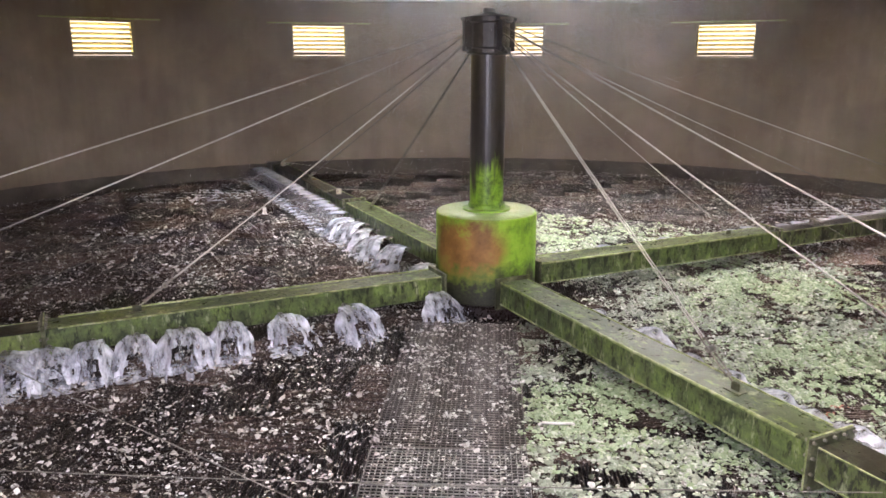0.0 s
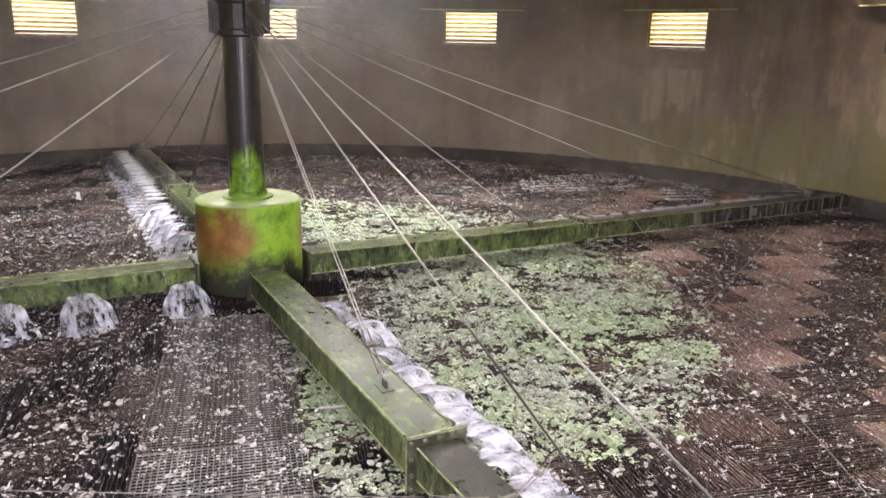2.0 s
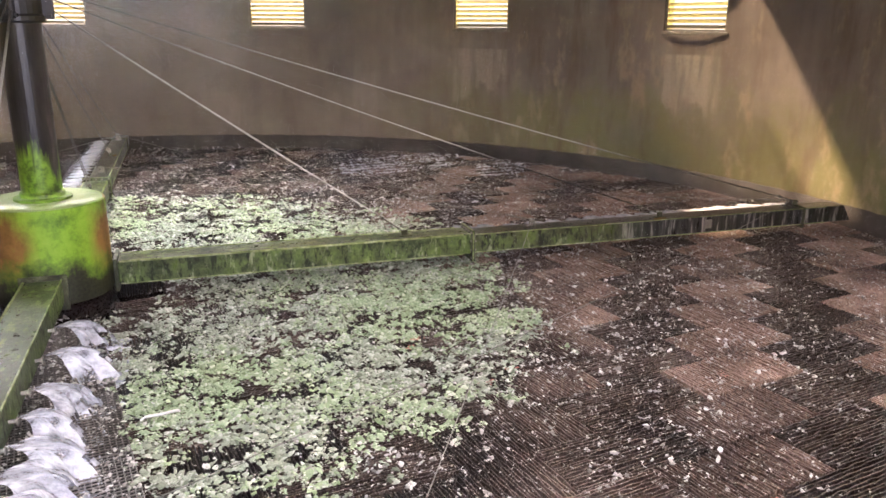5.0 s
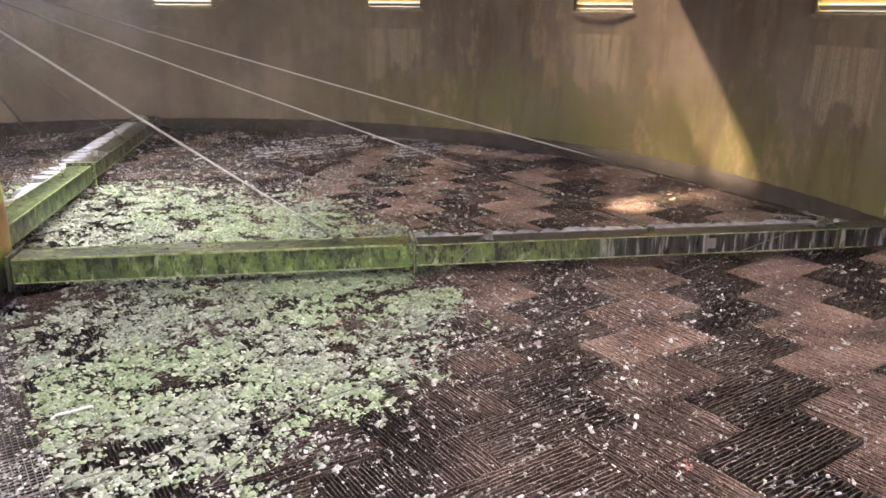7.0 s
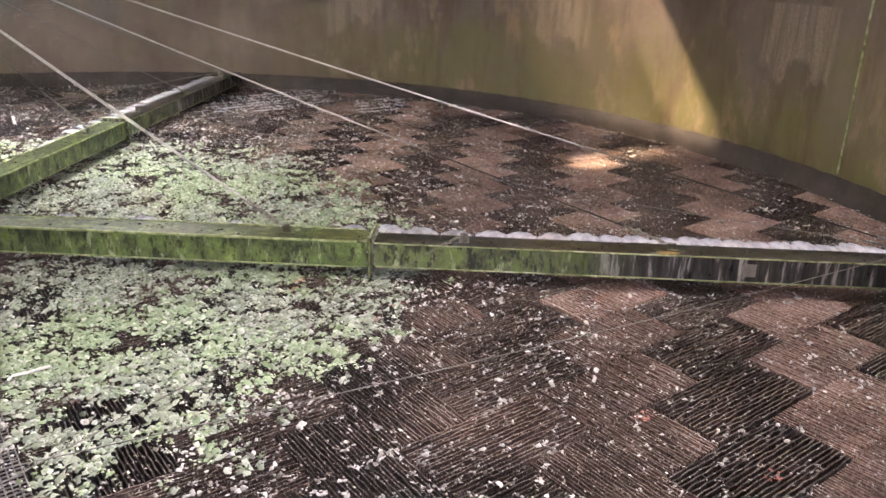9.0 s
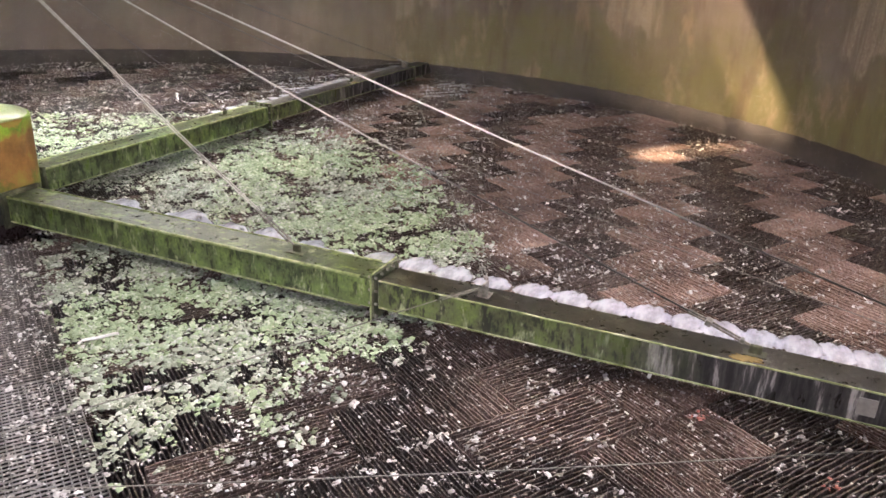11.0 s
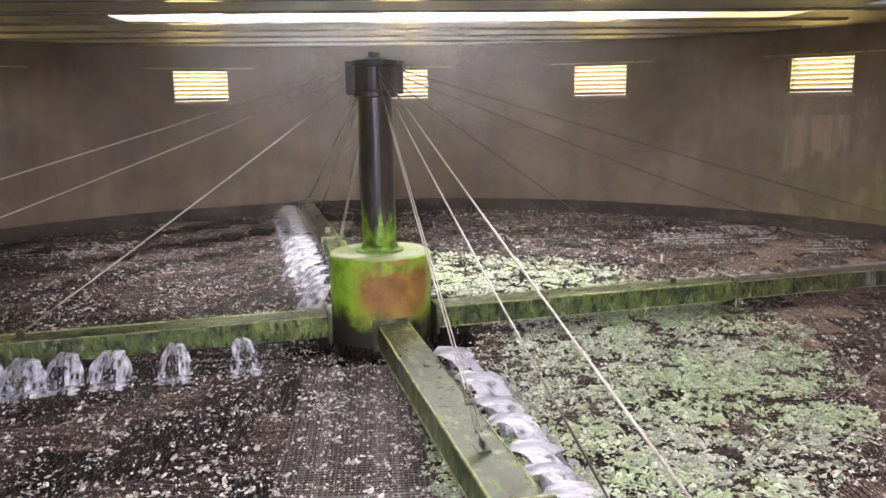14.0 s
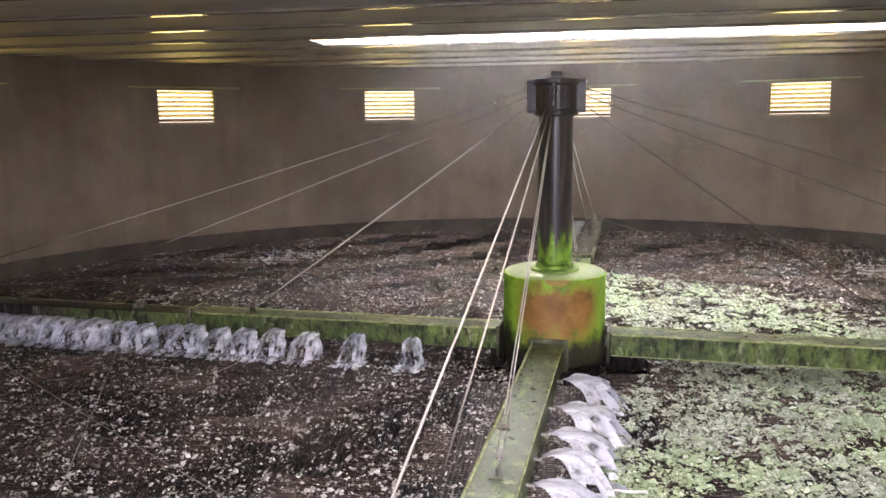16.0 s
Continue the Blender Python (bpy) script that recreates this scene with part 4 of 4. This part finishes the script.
# ---------------------------------------------------------------- flakes of scum on the media
def flakes(name, spots, sizes, material, label, pieces=6, spread=0.55, lean=1.0, rim=6):
    """Ragged scum: each spot is a clump of small crumpled flakes that overlap."""
    rs = np.random.RandomState(len(spots))
    turn = rs.uniform(0, np.pi, len(spots))
    k = np.repeat(np.arange(len(spots)), rs.randint(max(1, pieces - 2), pieces + 3, len(spots)))
    n = len(k)
    along, across = rs.normal(0, spread, n) * sizes[k], rs.normal(0, spread, n) * sizes[k] * lean
    cx = spots[k, 0] + along * np.cos(turn[k]) - across * np.sin(turn[k])
    cy = spots[k, 1] + along * np.sin(turn[k]) + across * np.cos(turn[k])
    size = sizes[k] * rs.uniform(0.22, 0.56, n)
    cz = spots[k, 2] + size * 0.2 + rs.uniform(0.0, 0.012, n)
    ang = (np.arange(rim) * 2 * np.pi / rim)[None] + rs.uniform(-0.4, 0.4, (n, rim)) + rs.uniform(0, 6.28, (n, 1))
    rad = size[:, None] * rs.uniform(0.45, 1.2, (n, rim))
    tilt = rs.normal(0, 0.34, (n, 2))
    dx, dy = rad * np.cos(ang), rad * np.sin(ang)
    rim_v = np.stack([cx[:, None] + dx, cy[:, None] + dy, cz[:, None] + dx * tilt[:, :1] + dy * tilt[:, 1:] + rs.uniform(-0.42, -0.05, (n, rim)) * size[:, None]], -1)
    mid = np.stack([cx, cy, cz + size * rs.uniform(0.05, 0.4, n)], -1)[:, None]
    verts = np.concatenate([rim_v, mid], 1).reshape(-1, 3)
    f = np.arange(n)[:, None] * (rim + 1)
    q = np.arange(rim)[None]
    tri = np.stack([f + q, f + (q + 1) % rim, np.broadcast_to(f + rim, (n, rim))], -1).reshape(-1, 3)
    me = bpy.data.meshes.new(name)
    me.from_pydata(verts.tolist(), [], tri.tolist())
    me.materials.append(material)
    me.polygons.foreach_set("use_smooth", [True] * len(me.polygons))
    return tagged(new(name, me), label, "flakes", kind="stuff")


def patchy(x, y, scale, seed):
    return noise.noise(Vector((x * scale + seed, y * scale - seed, seed * 0.7))) + 0.5 * noise.noise(Vector((x * scale * 2.7, y * scale * 2.7, seed)))


def scatter(count, keep, seed, reach=R - 0.05, east=False):
    rs = np.random.RandomState(seed)
    out = []
    rr, uu = np.sqrt(rs.uniform(0.7, reach * reach, count)), rs.uniform(0, 1, count)
    aa = rs.uniform(-np.pi / 2, np.pi / 2, count) if east else rs.uniform(0, 2 * np.pi, count)
    for r, a, u in zip(rr.tolist(), aa.tolist(), uu.tolist()):
        x, y = r * math.cos(a), r * math.sin(a)
        if u < keep(x, y, r):
            z = 0.052 if (-0.87 < x < 0.35 and -9.9 < y < -1.15) else 0.0
            out.append((x, y, z))
    return np.array(out)


def smooth(a, b, v):
    t = min(1.0, max(0.0, (v - a) / (b - a)))
    return t * t * (3 - 2 * t)


def keep_green(x, y, r):
    edge = 0.5 * patchy(x, y, 0.9, 4)
    d = smooth(0.25, 0.5, x + 0.12 * edge) * (1 - smooth(4.4, 5.9, r + edge)) * smooth(0.9, 2.6, r) * (1 - 0.5 * smooth(0.3, 2.6, y))
    return d * (0.72 + 1.1 * patchy(x, y, 2.2, 9) + 0.7 * patchy(x, y, 6.0, 17))


def keep_grey(x, y, r):
    d = 0.62 + 0.6 * patchy(x, y, 1.3, 2)
    d *= 1 - (0.55 if x > 0 else 0.8) * smooth(4.5, 9.5, r)
    if x > 0.4:
        d *= 0.16 + 0.6 * smooth(4.4, 5.6, r)
    if -0.87 < x < 0.35 and y < -1.15:
        d *= 1.7
    elif x < -0.87 and y < -2:
        d *= 1.3
    return d


rs = np.random.RandomState(8)
g_spots = scatter(30000, keep_green, 21, 6.6, True)
green_part = np.array([rs.uniform() < smooth(1.8, 3.6, math.hypot(x, y)) * (0.62 + 1.3 * patchy(x, y, 0.8, 31)) for x, y, _ in g_spots.tolist()])
for name, chosen, material, label in (("green_scum", green_part, M_FLAKE_GREEN, "pale green algae lumps crowded on the filter media"),
                                      ("grey_green_scum", ~green_part, M_FLAKE_SAGE, "grey-green algae lumps crowded on the filter media")):
    spots = g_spots[chosen]
    flakes(name, spots, rs.gamma(5.0, 0.0092, len(spots)).clip(0.018, 0.085), material, label, 8, 0.66, 0.8, 6)
w_spots = scatter(115000, keep_grey, 22)
flakes("pale_scum", w_spots, rs.gamma(2.6, 0.0098, len(w_spots)).clip(0.007, 0.058), M_FLAKE_GREY, "pale grey flakes strewn on the filter media", 3, 0.75, 0.4, 6)
# ovals on the far media that carry rows of white flecks
STREAKS = ((7.4, 6.5, 1.9, 1.3), (9.1, 4.9, 0.9, 0.8), (-6.4, 7.0, 1.4, 1.0))


def keep_streak(x, y, r):
    best = max(1 - ((x - cx - 0.5 * (y - cy)) / sx) ** 2 - ((y - cy) / sy) ** 2 for cx, cy, sx, sy in STREAKS)
    row = 0.5 + 0.5 * math.sin(y * 2 * math.pi / 0.305)
    return smooth(0.0, 0.5, best) * smooth(0.35, 0.8, row) * (0.6 + patchy(x, y, 1.5, 13))


# pale curved strip and small red growths lying on the scum
pts = [(0.67 + 0.16 * math.cos(a) - 0.05, -3.62 + 0.09 * math.sin(a), 0.035 + 0.01 * math.sin(3 * a)) for a in np.linspace(0.5, 2.9, 12).tolist()]
v, f = tube_mesh(pts, 0.012, 6)
tagged(link_mesh("strip", v, f, M_RAG, smooth=True), "curved white plastic strip lying on the green scum", "litter")
red = np.array([(x + dx, y + dy, 0.012) for x, y in ((5.26, -5.07), (3.27, -4.23), (2.99, -3.22), (3.15, -3.05), (4.02, -6.64), (3.62, -4.1), (4.16, -7.58)) for dx, dy in ((0, 0), (0.04, 0.03), (-0.05, 0.02))])
flakes("red_growth", red, np.full(len(red), 0.03), M_RED, "small salmon-red growths among the green flakes", 4, 0.7)

f_spots = scatter(170000, keep_streak, 24)
flakes("white_streaks", f_spots, rs.uniform(0.025, 0.07, len(f_spots)), M_STREAK, "white flecks in streaks along the media ridges", 2, 0.8, 0.3, 5)
s_spots = scatter(100000, lambda x, y, r: (0.75 + 0.5 * patchy(x, y, 1.7, 6) - 0.35 * smooth(7, 11, r)) * (0.3 if x > 0.4 and r < 4.8 else 1.0 if x > 0 else 0.9 - 0.6 * smooth(4, 8, r)), 23)
flakes("fine_specks", s_spots, rs.uniform(0.010, 0.030, len(s_spots)), M_SPECK, "fine pale specks of dried scum on the media", 1, 0.5, 1.0, 4)


# ---------------------------------------------------------------- mist under the rooflight
def build_mist(count, radius):
    """Fine drops hanging in the air, thickest below the rooflight and along the east wall."""
    rs = np.random.RandomState(77)
    c = np.stack([rs.normal(0.3, 2.5, count), rs.normal(4.0, 1.7, count), TOP - 0.1 - np.abs(rs.normal(0, 1.25, count))], -1)
    q = count // 5
    spray = np.stack([rs.normal(10.7, 0.5, q), rs.normal(0.2, 1.7, q), np.abs(rs.normal(0.9, 1.3, q))], -1)
    low = np.stack([rs.normal(8.2, 2.2, q), rs.normal(2.4, 2.6, q), 0.25 + np.abs(rs.normal(0, 0.8, q))], -1)
    fine = np.concatenate([np.ones(count), np.full(2 * q, 0.72)])
    c = np.concatenate([c, spray, low])
    inside = (np.hypot(c[:, 0], c[:, 1]) < R - 0.1) & (c[:, 2] < TOP - 0.1) & (c[:, 2] > 0.25)
    c, fine = c[inside], fine[inside]
    n = len(c)
    corners = rs.normal(0, 1, (n, 3, 3))
    corners *= (radius * fine * rs.uniform(0.7, 1.3, n))[:, None, None] / np.linalg.norm(corners, axis=2, keepdims=True)
    me = bpy.data.meshes.new("mist")
    me.vertices.add(3 * n)
    me.vertices.foreach_set("co", (c[:, None] + corners).ravel())
    me.loops.add(3 * n)
    me.loops.foreach_set("vertex_index", np.arange(3 * n))
    me.polygons.add(n)
    me.polygons.foreach_set("loop_start", np.arange(n) * 3)
    me.update(calc_edges=True)
    me.materials.append(M_MIST)
    return tagged(new("mist", me), "fine water mist hanging in the air", "mist", kind="stuff")


build_mist(370000, 0.0030)

# ---------------------------------------------------------------- what moves
TURN_LAG = {4: 0.1, 6: 0.35, 8: 0.6, 10: 0.7, 12: 0.3}              # the rotor does not turn quite evenly
ARM_TURN = [(t, -61.0 - 7.784 * t + TURN_LAG.get(t, 0.0)) for t in range(0, 17, 2)]


def motions():
    walk(rotor, [(t, pose(0, 0, 0, 0, 0, a)) for t, a in ARM_TURN])


motions()
